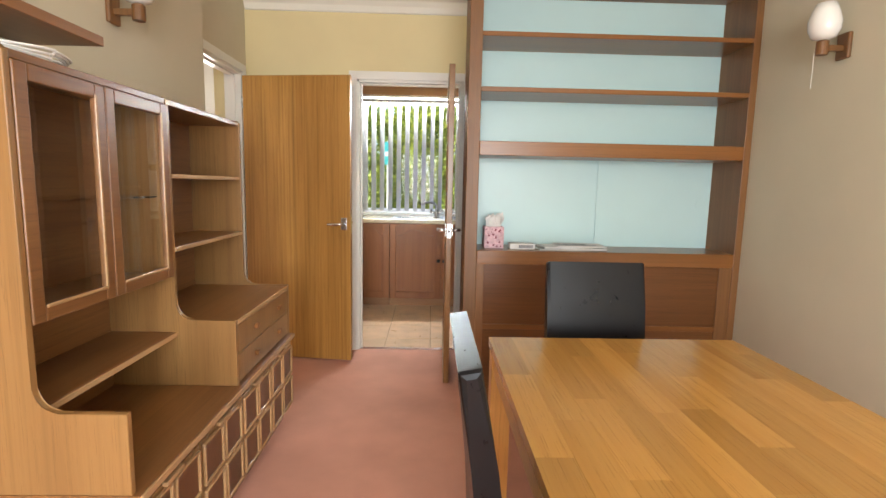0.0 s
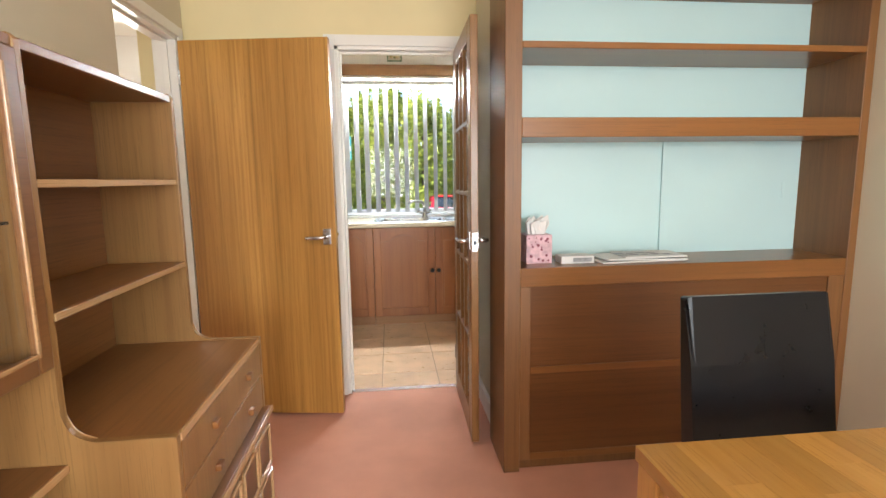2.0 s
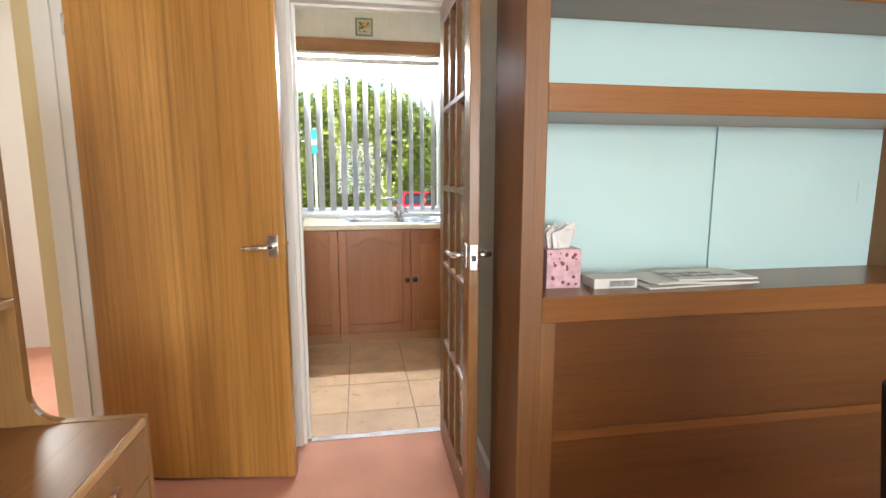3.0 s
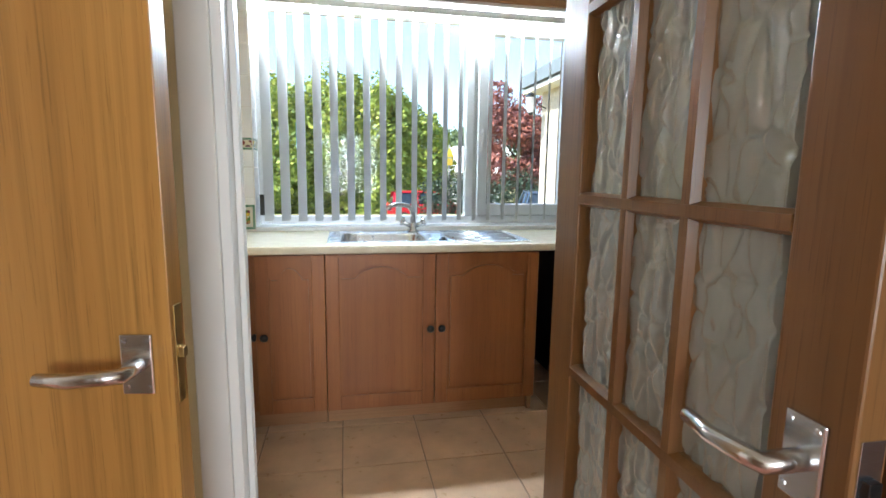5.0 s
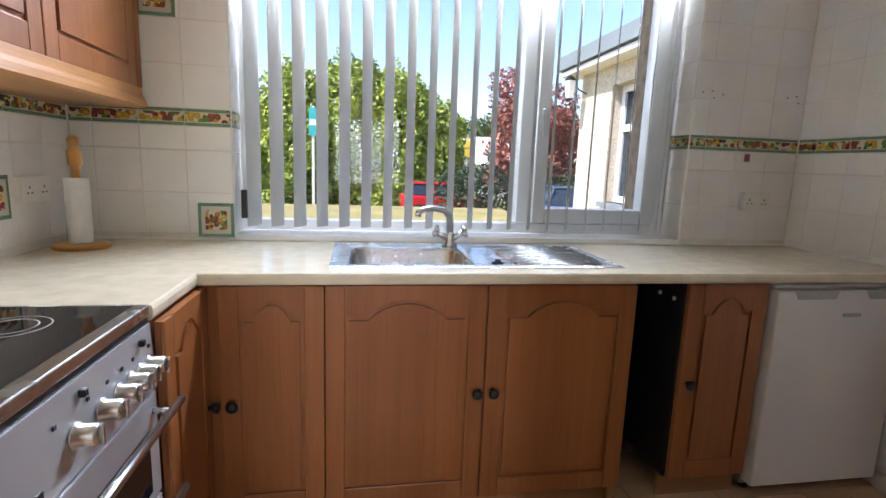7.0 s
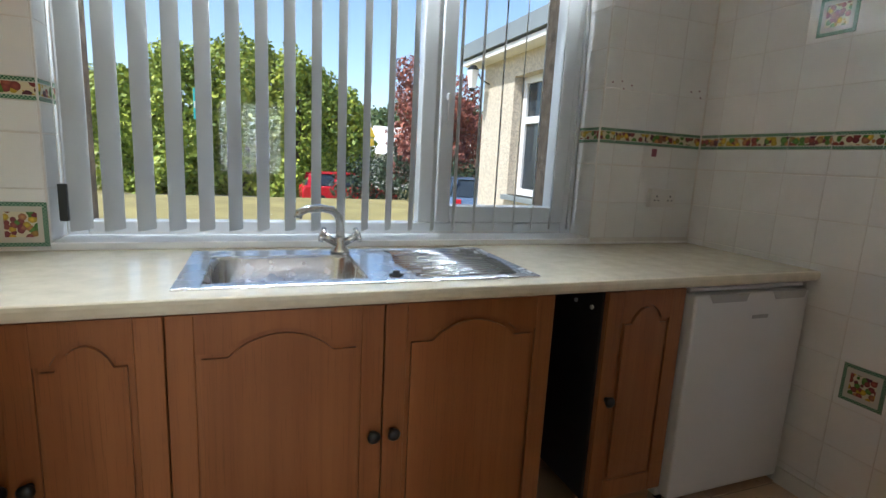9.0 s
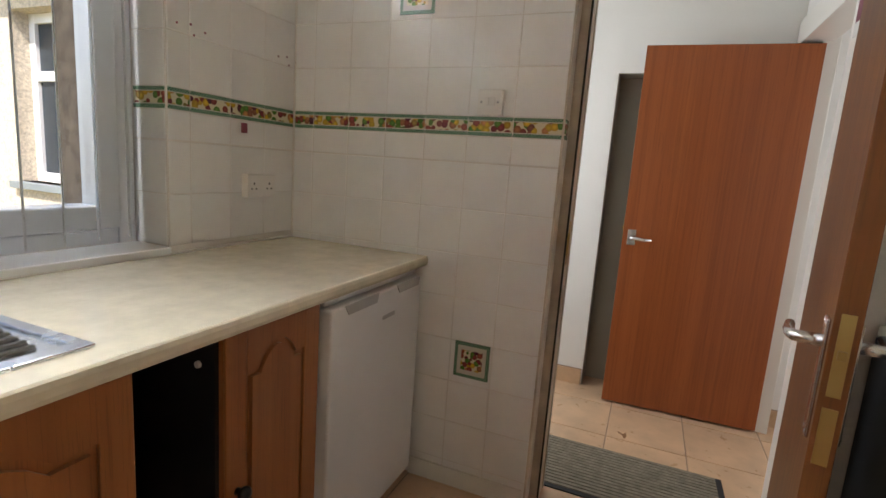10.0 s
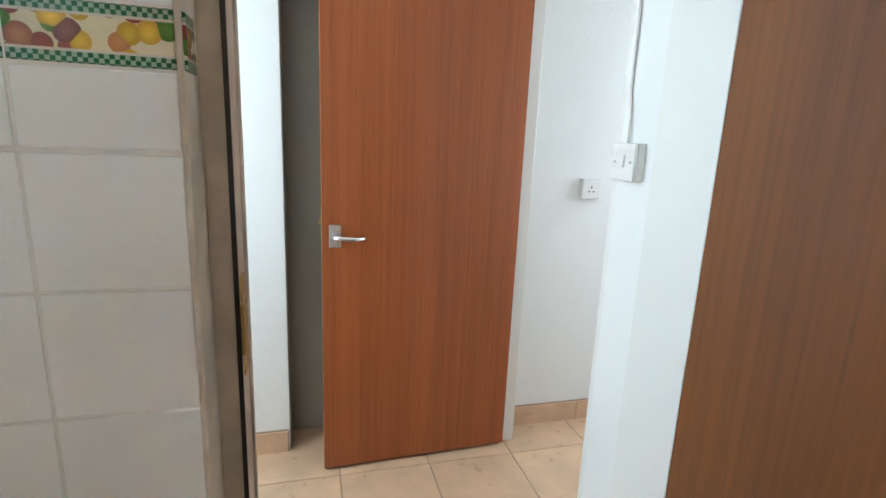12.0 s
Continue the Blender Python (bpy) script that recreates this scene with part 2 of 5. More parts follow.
PAPER = plain("paper", (0.72, 0.71, 0.69), 0.8, vary=0.06, scale=20)
PRINT = plain("grey_print", (0.3, 0.3, 0.31), 0.8, vary=0.4, scale=60)
PINK = plain("pink_patterned_card", (0.62, 0.4, 0.44), 0.6, vary=0.25, scale=40)
RED_DOT = plain("maroon_print", (0.22, 0.05, 0.08), 0.6)
MAT_FABRIC = plain("grey_ribbed_mat", (0.23, 0.2, 0.15), 0.95, vary=0.25, scale=30, grain=400, relief=0.8)
MAT_RIM = plain("black_rubber", (0.02, 0.02, 0.022), 0.7)


# ---- mesh helpers ----
INV = {}


def thing(name, m, label, category, group="", world_space=True):
    """An Empty at a thing's base. Its parts are given in the world's metres, or else in its own."""
    ob = new(name)
    ob.empty_display_size = 0.1
    ob.matrix_basis = m
    INV[ob.name] = m.inverted() if world_space else Matrix()
    return tagged(ob, label, category, group)


def part(name, bm, mat, parent=None, label="", smooth=False):
    me = bpy.data.meshes.new(name)
    root = parent
    while root is not None and root.parent is not None:
        root = root.parent
    if root is not None:
        bm.transform(INV.get(root.name, Matrix()))
    bmesh.ops.recalc_face_normals(bm, faces=bm.faces)
    if smooth:
        for f in bm.faces:
            f.smooth = True
    bm.to_mesh(me)
    bm.free()
    me.materials.append(mat)
    ob = new(name, me)
    if parent is not None:
        ob.parent = parent
    if label:
        ob["label"] = label
    return ob


def structure(name, bm, mat, label=""):
    return tagged(part(name, bm, mat), label, kind="structure")


def box(bm, x0, x1, y0, y1, z0, z1, b=0.0):
    r = bmesh.ops.create_cube(bm, size=1.0)
    vs = r["verts"]
    bmesh.ops.transform(bm, verts=vs, matrix=Matrix.Translation(((x0 + x1) / 2, (y0 + y1) / 2, (z0 + z1) / 2)) @ Matrix.Diagonal((x1 - x0, y1 - y0, z1 - z0, 1)))
    if b:
        es = list({e for v in vs for e in v.link_edges})
        bmesh.ops.bevel(bm, geom=es, offset=b, segments=2, affect="EDGES", profile=0.5)
    return bm


def boxes(*rows, b=0.0):
    bm = bmesh.new()
    for r in rows:
        box(bm, *r, b=b)
    return bm


def prism(bm, pts, axis, a0, a1, b=0.0):
    """A flat outline pushed along an axis. pts: (y, z), (x, z) or (x, y) for axis x, y or z."""
    def at(p, a):
        return {"x": (a, p[0], p[1]), "y": (p[0], a, p[1]), "z": (p[0], p[1], a)}[axis]
    v0 = [bm.verts.new(at(p, a0)) for p in pts]
    v1 = [bm.verts.new(at(p, a1)) for p in pts]
    n = len(pts)
    caps = [bm.faces.new(v0), bm.faces.new(v1[::-1])]
    for i in range(n):
        bm.faces.new((v0[i], v0[(i + 1) % n], v1[(i + 1) % n], v1[i]))
    if b:
        es = list({e for f in caps for e in f.edges})
        bmesh.ops.bevel(bm, geom=es, offset=b, segments=2, affect="EDGES", profile=0.5)
    return bm


def tube(bm, points, r, sides=10):
    """A round bar along a line of points; r may be one radius or one for each point."""
    pts = [Vector(p) for p in points]
    rs = r if isinstance(r, (list, tuple)) else [r] * len(pts)
    rings = []
    for i, p in enumerate(pts):
        d = (pts[min(i + 1, len(pts) - 1)] - pts[max(i - 1, 0)]).normalized()
        q = d.to_track_quat("Z", "Y")
        rings.append([bm.verts.new(p + q @ Vector((rs[i] * math.cos(2 * math.pi * k / sides), rs[i] * math.sin(2 * math.pi * k / sides), 0))) for k in range(sides)])
    for a, c in zip(rings, rings[1:]):
        for k in range(sides):
            bm.faces.new((a[k], a[(k + 1) % sides], c[(k + 1) % sides], c[k]))
    bm.faces.new(rings[0][::-1])
    bm.faces.new(rings[-1])
    return bm


def lathe(bm, centre, profile, sides=20, axis="z"):
    """Radii and heights turned about an axis through centre."""
    c = Vector(centre)
    q = {"z": Matrix.Identity(3), "y": Matrix.Rotation(radians(90), 3, "X"), "x": Matrix.Rotation(radians(90), 3, "Y")}[axis]
    rings = [[bm.verts.new(c + q @ Vector((r * math.cos(2 * math.pi * k / sides), r * math.sin(2 * math.pi * k / sides), h))) for k in range(sides)] for r, h in profile]
    for a, d in zip(rings, rings[1:]):
        for k in range(sides):
            bm.faces.new((a[k], a[(k + 1) % sides], d[(k + 1) % sides], d[k]))
    bm.faces.new(rings[0][::-1])
    bm.faces.new(rings[-1])
    return bm


def pieces(name, parent, mesh, mat, places, spin=None):
    """Alike pieces on one mesh, one object each, under a piece of the setting."""
    if mat and not mesh.materials:
        mesh.materials.append(mat)
    for p in places:
        ob = new(name, mesh)
        ob.parent = parent
        ob.matrix_basis = Matrix.Translation(p) @ (spin or Matrix())
    return None


def slab_mesh(name, w, d, h, c=0.0015):
    """A box about its middle with chamfered front rim (front: -y)."""
    bm = bmesh.new()
    a = [bm.verts.new((sx * w / 2, d / 2, sz * h / 2)) for sx, sz in ((-1, -1), (1, -1), (1, 1), (-1, 1))]
    m = [bm.verts.new((sx * w / 2, -d / 2 + c, sz * h / 2)) for sx, sz in ((-1, -1), (1, -1), (1, 1), (-1, 1))]
    f = [bm.verts.new((sx * (w / 2 - c), -d / 2, sz * (h / 2 - c))) for sx, sz in ((-1, -1), (1, -1), (1, 1), (-1, 1))]
    for p, q in ((a, m), (m, f)):
        for i in range(4):
            bm.faces.new((p[i], p[(i + 1) % 4], q[(i + 1) % 4], q[i]))
    bm.faces.new(f)
    bm.faces.new(a[::-1])
    bmesh.ops.recalc_face_normals(bm, faces=bm.faces)
    me = bpy.data.meshes.new(name)
    bm.to_mesh(me)
    bm.free()
    return me


# ---- structure ----
structure("floor_dining", boxes((-1.12, 2.28, -1.9, 3.88, -0.08, 0.0), (-1.12, 0.69, 3.88, 4.5, -0.08, 0.0)), CARPET, "worn terracotta pink fitted carpet")
floor_tiled = structure("floor_kitchen", boxes((-1.22, 4.6, 4.5, 6.75, -0.08, -0.004), (0.69, 4.6, 3.86, 4.5, -0.08, -0.004), (2.3, 4.6, 2.75, 3.86, -0.08, -0.004)), FLOORGROUT, "terracotta cream ceramic tiled floor")
structure("floor_hall", boxes((-3.2, -1.12, 2.5, 4.5, -0.08, 0.0), (-3.2, -1.22, 4.5, 6.2, -0.08, 0.0)), CARPET)
structure("ceiling_dining", boxes((-1.12, 2.28, -1.9, 4.475, 2.55, 2.66)), CEIL)
structure("ceiling_kitchen", boxes((-1.22, 3.7, 4.478, 6.75, 2.62, 2.72), (0.69, 3.7, 3.96, 4.478, 2.62, 2.72), (2.3, 3.7, 2.7, 3.96, 2.62, 2.72)), CEIL)
structure("ceiling_hall", boxes((-3.2, -1.12, 2.5, 6.2, 2.5, 2.6)), CEIL)
# unseen slab added above the rooms to block the sun
structure("roof", boxes((-3.4, 3.9, -2.2, 6.95, 2.74, 2.9)), GREY)

structure("wall_west", boxes((-1.12, -0.88, -1.9, 3.55, 0, 2.55)), CREAM, "cream painted plaster wall")
structure("wall_west_door", boxes((-1.1, -0.99, 3.55, 3.58, 0, 2.55), (-1.1, -0.99, 4.4, 4.475, 0, 2.55), (-1.1, -0.99, 3.58, 4.4, 2.03, 2.55)), CREAM)
structure("wall_east", boxes((2.13, 2.28, -1.9, 3.88, 0, 2.55)), CREAM, "cream painted plaster wall")
structure("wall_south", boxes((-0.88, 2.13, -1.9, -1.75, 0, 0.8), (-0.88, 2.13, -1.9, -1.75, 2.15, 2.55), (-0.88, -0.55, -1.9, -1.75, 0.8, 2.15), (1.75, 2.13, -1.9, -1.75, 0.8, 2.15)), CREAM)
structure("wall_north", boxes((-1.22, -0.214, 4.475, 4.6, 0, 2.62), (0.575, 0.585, 4.475, 4.6, 0, 2.62), (-0.214, 0.575, 4.475, 4.6, 2.02, 2.62)), YELLOW, "pale yellow plaster wall")
structure("wall_nib", boxes((0.585, 0.69, 3.885, 4.6, 0, 2.62)), CREAM)
structure("wall_hatch", boxes((0.69, 2.165, 3.885, 3.96, 0, 2.62)), CREAM)
hall_w = boxes((-3.2, -3.1, 2.5, 6.2, 0, 2.5), (-3.2, -1.12, 2.4, 2.5, 0, 2.5), (-3.2, -1.22, 6.2, 6.3, 0, 2.5))
structure("wall_hall", hall_w, WHITE)
# coved cornice round the dining room
cove = [(0.0, 0.0), (0.0, -0.09), (0.012, -0.085), (0.03, -0.05), (0.06, -0.022), (0.09, -0.012), (0.095, 0.0)]
bm = bmesh.new()
prism(bm, [(4.475 - a, 2.55 + z) for a, z in cove], "x", -0.985, 0.58)
prism(bm, [(-0.88 + a, 2.55 + z) for a, z in cove], "y", -1.74, 3.55)
prism(bm, [(2.13 - a, 2.55 + z) for a, z in cove], "y", -1.74, 3.55)
structure("trim_cove", bm, CEIL, "white coved plaster cornice")
structure("baseboard_nib", boxes((0.567, 0.585, 3.89, 4.44, 0, 0.1)), GLOSS)
structure("baseboard_north", boxes((-0.98, -0.27, 4.457, 4.475, 0, 0.1)), GLOSS)
structure("baseboard_east", boxes((2.112, 2.13, -1.7, 3.53, 0, 0.1)), GLOSS)
structure("baseboard_west", boxes((-0.88, -0.862, -1.7, 1.98, 0, 0.1)), GLOSS)


def casing(name, axis, a0, a1, w0, w1, top, mat, face=0.065, proud=0.014, lap=0.0):
    """Door lining and architraves for an opening a0 to a1 in a wall from w0 to w1."""
    rows = []
    for lo, hi, z0, z1 in ((a0, a0 + 0.03, 0, top), (a1 - 0.03, a1, 0, top), (a0, a1, top - 0.03, top)):
        rows.append((lo, hi, w0, w1, z0, z1))
    for side in ((w0 - proud, w0), (w1, w1 + proud)):
        rows.append((a0 - face, a0 + 0.012, *side, 0, top + face))
        rows.append((a1 - 0.012, a1 + face, *side, 0, top + face))
        rows.append((a0 + 0.012, a1 - 0.012, *side, top - 0.012, top + face))
    # stop bead
    mid = (w0 + w1) / 2
    rows += [(a0 + 0.03, a0 + 0.042, mid - 0.015, mid + 0.015, 0, top - 0.03), (a1 - 0.042, a1 - 0.03, mid - 0.015, mid + 0.015, 0, top - 0.03), (a0 + 0.042, a1 - 0.042, mid - 0.015, mid + 0.015, top - 0.042, top - 0.03)]
    if axis == "y":
        rows = [(r[2], r[3], r[0], r[1], r[4], r[5]) for r in rows]
    return structure(name, boxes(*rows, b=0.002), mat)


casing("trim_kitchen_doorway", "x", -0.214, 0.575, 4.475, 4.6, 2.02, GLOSS, face=0.045)
casing("trim_hall_doorway", "y", 3.6, 4.4, -1.1, -0.99, 2.03, GLOSS, face=0.04)
structure("threshold_strip", boxes((-0.17, 0.53, 4.49, 4.53, -0.004, 0.004)), CHROME)

# kitchen walls
wall_window = structure("wall_window", boxes((-1.22, -0.48, 6.49, 6.86, 0, 2.62), (1.57, 2.3, 6.49, 6.86, 0, 2.62), (-0.48, 1.57, 6.49, 6.86, 0, 0.93), (-0.48, 1.57, 6.49, 6.86, 2.24, 2.62)), GROUT, "white tiled kitchen wall round the window")
wall_k_west = structure("wall_kitchen_west", boxes((-1.22, -1.08, 4.6, 6.49, 0, 2.62)), GROUT, "white tiled kitchen wall")
wall_k_east = structure("wall_kitchen_east", boxes((2.165, 2.3, 5.38, 6.49, 0, 2.62), (2.165, 2.3, 3.9, 4.48, 0, 2.62), (2.165, 2.3, 4.48, 5.38, 2.03, 2.62)), GROUT, "white tiled kitchen wall beside the back door")
structure("trim_back_doorway", boxes((2.165, 2.25, 5.372, 5.38, 0, 2.03), (2.252, 2.315, 5.335, 5.38, 0, 2.03), (2.315, 2.328, 5.33, 5.42, 0, 2.07), (2.252, 2.315, 4.5, 5.335, 2.0, 2.03), b=0.002), WORN, "worn beige painted door lining")
structure("trim_back_doorway_hinge_side", boxes((2.162, 2.32, 4.502, 4.6, 0, 2.03), b=0.002), GLOSS)
# the lining's dark gap is drawn as a thin black strip
structure("trim_draught_strip", boxes((2.247, 2.2515, 5.335, 5.342, 0.0, 2.0)), BLACK, "black strip painted in for the dark gap along the door lining")
strike = thing("strike_plate", pose(2.27, 5.335, 0.98), "dull brass strike plate in the door lining", "strike plate")
part("plate", boxes((2.262, 2.292, 5.3325, 5.3355, 0.93, 1.09), b=0.0008), BRASS, strike)
part("keeper", boxes((2.248, 2.262, 5.328, 5.3355, 0.97, 1.05), b=0.002), BRASS, strike)
part("slot", boxes((2.271, 2.283, 5.3318, 5.3326, 0.99, 1.03)), BLACK, strike)
structure("baseboard_kitchen", boxes((2.15, 2.163, 5.385, 5.86, 0, 0.07)), GLOSS)

# utility lobby
structure("wall_utility_south", boxes((2.3, 2.575, 4.42, 4.5, 0, 2.62), (2.575, 3.36, 4.42, 4.5, 2.03, 2.62), (3.36, 3.45, 4.42, 4.5, 0, 2.62)), WHITE)
structure("wall_utility_east", boxes((3.45, 3.6, 5.33, 6.5, 0, 2.62), (3.45, 3.6, 2.7, 4.55, 0, 2.62), (3.45, 3.6, 4.55, 5.33, 1.83, 2.62)), WHITE, "white painted rough plaster wall")
# one even grey on the recess back, sides and head
structure("wall_recess", boxes((3.6, 3.64, 4.5, 5.38, 0, 1.9)), GREY, "even grey back of a recess")
structure("trim_recess", boxes((3.452, 3.6, 5.326, 5.329, 0, 1.83), (3.452, 3.6, 4.551, 4.554, 0, 1.83), (3.452, 3.6, 4.554, 5.326, 1.826, 1.829)), GREY, "even grey sides and head of a recess")
structure("wall_utility_north", boxes((2.3, 2.45, 6.4, 6.55, 0, 2.62), (3.35, 3.45, 6.4, 6.55, 0, 2.62), (2.45, 3.35, 6.4, 6.55, 0, 0.85), (2.45, 3.35, 6.4, 6.55, 2.15, 2.62)), WHITE)
structure("wall_lobby_south", boxes((2.3, 2.5, 2.7, 2.85, 0, 2.62), (3.3, 3.45, 2.7, 2.85, 0, 2.62), (2.5, 3.3, 2.7, 2.85, 0, 0.9), (2.5, 3.3, 2.7, 2.85, 2.1, 2.62)), WHITE)
structure("wall_lobby_west", boxes((2.2, 2.3, 2.85, 3.9, 0, 2.62)), WHITE)
rows = [(2.577, 2.597, 4.405, 4.498, 0, 2.0), (3.335, 3.36, 4.37, 4.44, 0, 2.05), (3.36, 3.43, 4.4, 4.518, 0, 2.07), (2.58, 3.445, 4.395, 4.522, 1.945, 2.06)]
structure("trim_lobby_doorway", boxes(*rows, b=0.003), GLOSS)
skirt = structure("baseboard_tiles", boxes((3.444, 3.45, 5.335, 6.39, -0.003, 0.098), (3.444, 3.45, 2.86, 4.36, -0.003, 0.098)), FLOORGROUT, "terracotta cream tile skirting")


# ---- doors ----
def lever(parent, x, z, side, tip, mat=CHROME, long=False):
    """A lever handle on a back plate; side: -1 or 1 (front or back face y), tip: the way that the lever points."""
    y = side
    h = 0.17 if long else 0.042
    handle = part("door_handle", boxes((x - 0.021, x + 0.021, min(y, y + 0.006 * (1 if y > 0 else -1)), max(y, y + 0.006 * (1 if y > 0 else -1)), z - h, z + 0.042), b=0.002), mat, parent, "chrome lever handle")
    o = 0.045 if y > 0 else -0.045
    bm = bmesh.new()
    tube(bm, [(x, y, z), (x, y + o * 0.6, z), (x, y + o, z), (x + tip * 0.015, y + o * 1.12, z), (x + tip * 0.06, y + o * 1.15, z - 0.004), (x + tip * 0.1, y + o * 1.1, z - 0.002)], [0.011, 0.011, 0.0105, 0.01, 0.0095, 0.0085], 12)
    part("lever", bm, mat, handle, smooth=True)
    bm = bmesh.new()
    for dx, dz in ((-0.014, 0.034), (0.014, 0.034), (-0.014, -h + 0.01), (0.014, -h + 0.01)):
        lathe(bm, (x + dx, y + o * 0.14, z + dz), [(0.004, -0.001), (0.003, 0.001)], 8, "y")
    part("screw", bm, STEEL, handle)
    return handle


def flush_door(name, m, w, h, mat, label, long=False, edge_brass=BRASS, t=0.038, hz=1.0):
    d = thing(name, m, label, "door", world_space=False)
    leaf = part("leaf", boxes((0, w, -t / 2, t / 2, 0.008, h), b=0.0015), mat, d)
    for s in (-1, 1):
        lever(d, w - 0.045, hz, s * t / 2, -1, long=long)
    part("latch_plate", boxes((w - 0.001, w + 0.0015, -0.01, 0.01, 0.92, 1.06), b=0.0005), edge_brass, d, "dull brass latch plate")
    part("latch_bolt", boxes((w, w + 0.009, -0.006, 0.006, 0.985, 1.0), b=0.001), edge_brass, d)
    if long:
        part("lock_plate", boxes((w - 0.001, w + 0.002, -0.011, 0.011, 0.8, 0.9), b=0.0005), edge_brass, d)
    for z in (0.22, 1.76):
        part("hinge", boxes((-0.006, 0.004, -t / 2 - 0.005, -t / 2 + 0.012, z, z + 0.075), b=0.001), STEEL, d)
    return d


flush_door("door_1", pose(-0.957, 4.328, 0.006, 0, 0, -8.5), 0.76, 1.975, DOOR_A, "honey-coloured flush wooden hall door standing open", hz=0.982)
flush_door("door_2", pose(3.328, 4.43, 0.006, 0, 0, 92.4), 0.765, 1.925, DOOR_B, "red-brown sapele flush door standing open in the lobby", hz=0.945)
flush_door("door_3", pose(2.12, 4.617, 0.006, 0, 0, 168.5), 0.735, 1.97, DOOR_D, "golden brown veneered kitchen door standing open", long=True, hz=1.0)
# the small poster on the back door
poster = thing("poster", pose(2.25, 4.602, 1.7), "small white printed notice on the door lining", "notice")
part("sheet", boxes((2.22, 2.29, 4.6012, 4.6024, 1.7, 1.82)), PAPER, poster)
part("print", boxes((2.228, 2.282, 4.6026, 4.6034, 1.74, 1.8)), RED_DOT, poster)


def rippled(x0, x1, z0, z1, seed):
    """Cast glass: a flat back and a front of rounded, uneven cells."""
    bm = bmesh.new()
    nx, nz = 40, 80
    front = []
    for k in range(nz + 1):
        row = []
        for i in range(nx + 1):
            x, z = x0 + (x1 - x0) * i / nx, z0 + (z1 - z0) * k / nz
            wob = noise.noise(Vector((x * 18, z * 18, seed))) * 0.25
            dist, _ = noise.voronoi(Vector((x * 30 + wob, z * 15 + wob * 2, seed)))
            h = 0.009 * math.sqrt(min(1.0, (dist[1] - dist[0]) * 3.5)) + 0.002 * noise.noise(Vector((x * 60, z * 40, seed)))
            row.append(bm.verts.new((x, 0.004 - h, z)))
        front.append(row)
    for r0, r1 in zip(front, front[1:]):
        for i in range(nx):
            bm.faces.new((r0[i], r0[i + 1], r1[i + 1], r1[i])).smooth = True
    back = [bm.verts.new((x, 0.0075, z)) for x, z in ((x0, z0), (x1, z0), (x1, z1), (x0, z1))]
    bm.faces.new(back)
    rim = [front[0], [r[-1] for r in front], front[-1][::-1], [r[0] for r in front][::-1]]
    for k, line in enumerate(rim):
        bm.faces.new([back[k], back[(k + 1) % 4]] + line[::-1])
    return bm


def glazed_door():
    d = thing("door_4", pose(0.466, 4.447, 0.006, 0, 0, -90.8), "open wooden glazed door with fifteen obscure glass panes", "door", world_space=False)
    w, t, h = 0.642, 0.035, 1.972
    xs = [0.112, 0.256, 0.4, 0.544]
    zs = [0.15, 0.51, 0.868, 1.2, 1.53, 1.87]
    part("stile", boxes((0, xs[0] - 0.012, -t / 2, t / 2, 0.008, h), b=0.003), DOOR_C, d)
    part("stile", boxes((xs[3] + 0.012, w, -t / 2, t / 2, 0.008, h), b=0.003), DOOR_C, d)
    part("rail", boxes((xs[0] - 0.012, xs[3] + 0.012, -t / 2, t / 2, 0.008, zs[0] - 0.012), b=0.003), DOOR_C, d)
    part("rail", boxes((xs[0] - 0.012, xs[3] + 0.012, -t / 2, t / 2, zs[5] + 0.012, h), b=0.003), DOOR_C, d)
    for x in xs[1:3]:
        bm = bmesh.new()
        o = [(x - 0.013, -0.006), (x - 0.008, -0.018), (x + 0.008, -0.018), (x + 0.013, -0.006), (x + 0.013, 0.006), (x + 0.008, 0.018), (x - 0.008, 0.018), (x - 0.013, 0.006)]
        prism(bm, o, "z", zs[0] - 0.012, zs[5] + 0.012)
        part("glazing_bar", bm, DOOR_C, d)
    for z in zs[1:5]:
        bm = bmesh.new()
        o = [(-0.006, z - 0.013), (-0.0185, z - 0.008), (-0.0185, z + 0.008), (-0.006, z + 0.013), (0.006, z + 0.013), (0.0185, z + 0.008), (0.0185, z - 0.008), (0.006, z - 0.013)]
        prism(bm, o, "x", xs[0] - 0.012, xs[3] + 0.012)
        part("glazing_bar", bm, DOOR_C, d)
    # putty beads round the glass
    for i in range(3):
        for j in range(5):
            x0, x1, z0, z1 = xs[i] - 0.012 + 0.012, xs[i + 1], zs[j], zs[j + 1]
            p = part("pane", rippled(x0 + 0.009, x1 - 0.009, z0 + 0.009, z1 - 0.009, 7.3 * i + 3.1 * j), OBSCURE, d, "obscure patterned glass")
            p.visible_shadow = False
    for s in (-1, 1):
        lever(d, w - 0.042, 0.985, s * t / 2, -1)
    part("latch_plate", boxes((w - 0.001, w + 0.0015, -0.012, 0.012, 0.94, 1.025), b=0.0005), STEEL, d, "steel latch plate")
    part("latch_bolt", boxes((w, w + 0.008, -0.007, 0.007, 0.97, 0.99), b=0.001), BLACK, d)
    for z in (0.2, 1.7):
        part("hinge", boxes((-0.006, 0.004, -t / 2 - 0.005, -t / 2 + 0.012, z, z + 0.075), b=0.001), STEEL, d)


glazed_door()


# ---- windows ----
def pane_part(bm, parent):
    p = part("pane", bm, PANE, parent)
    p.visible_shadow = False
    return p


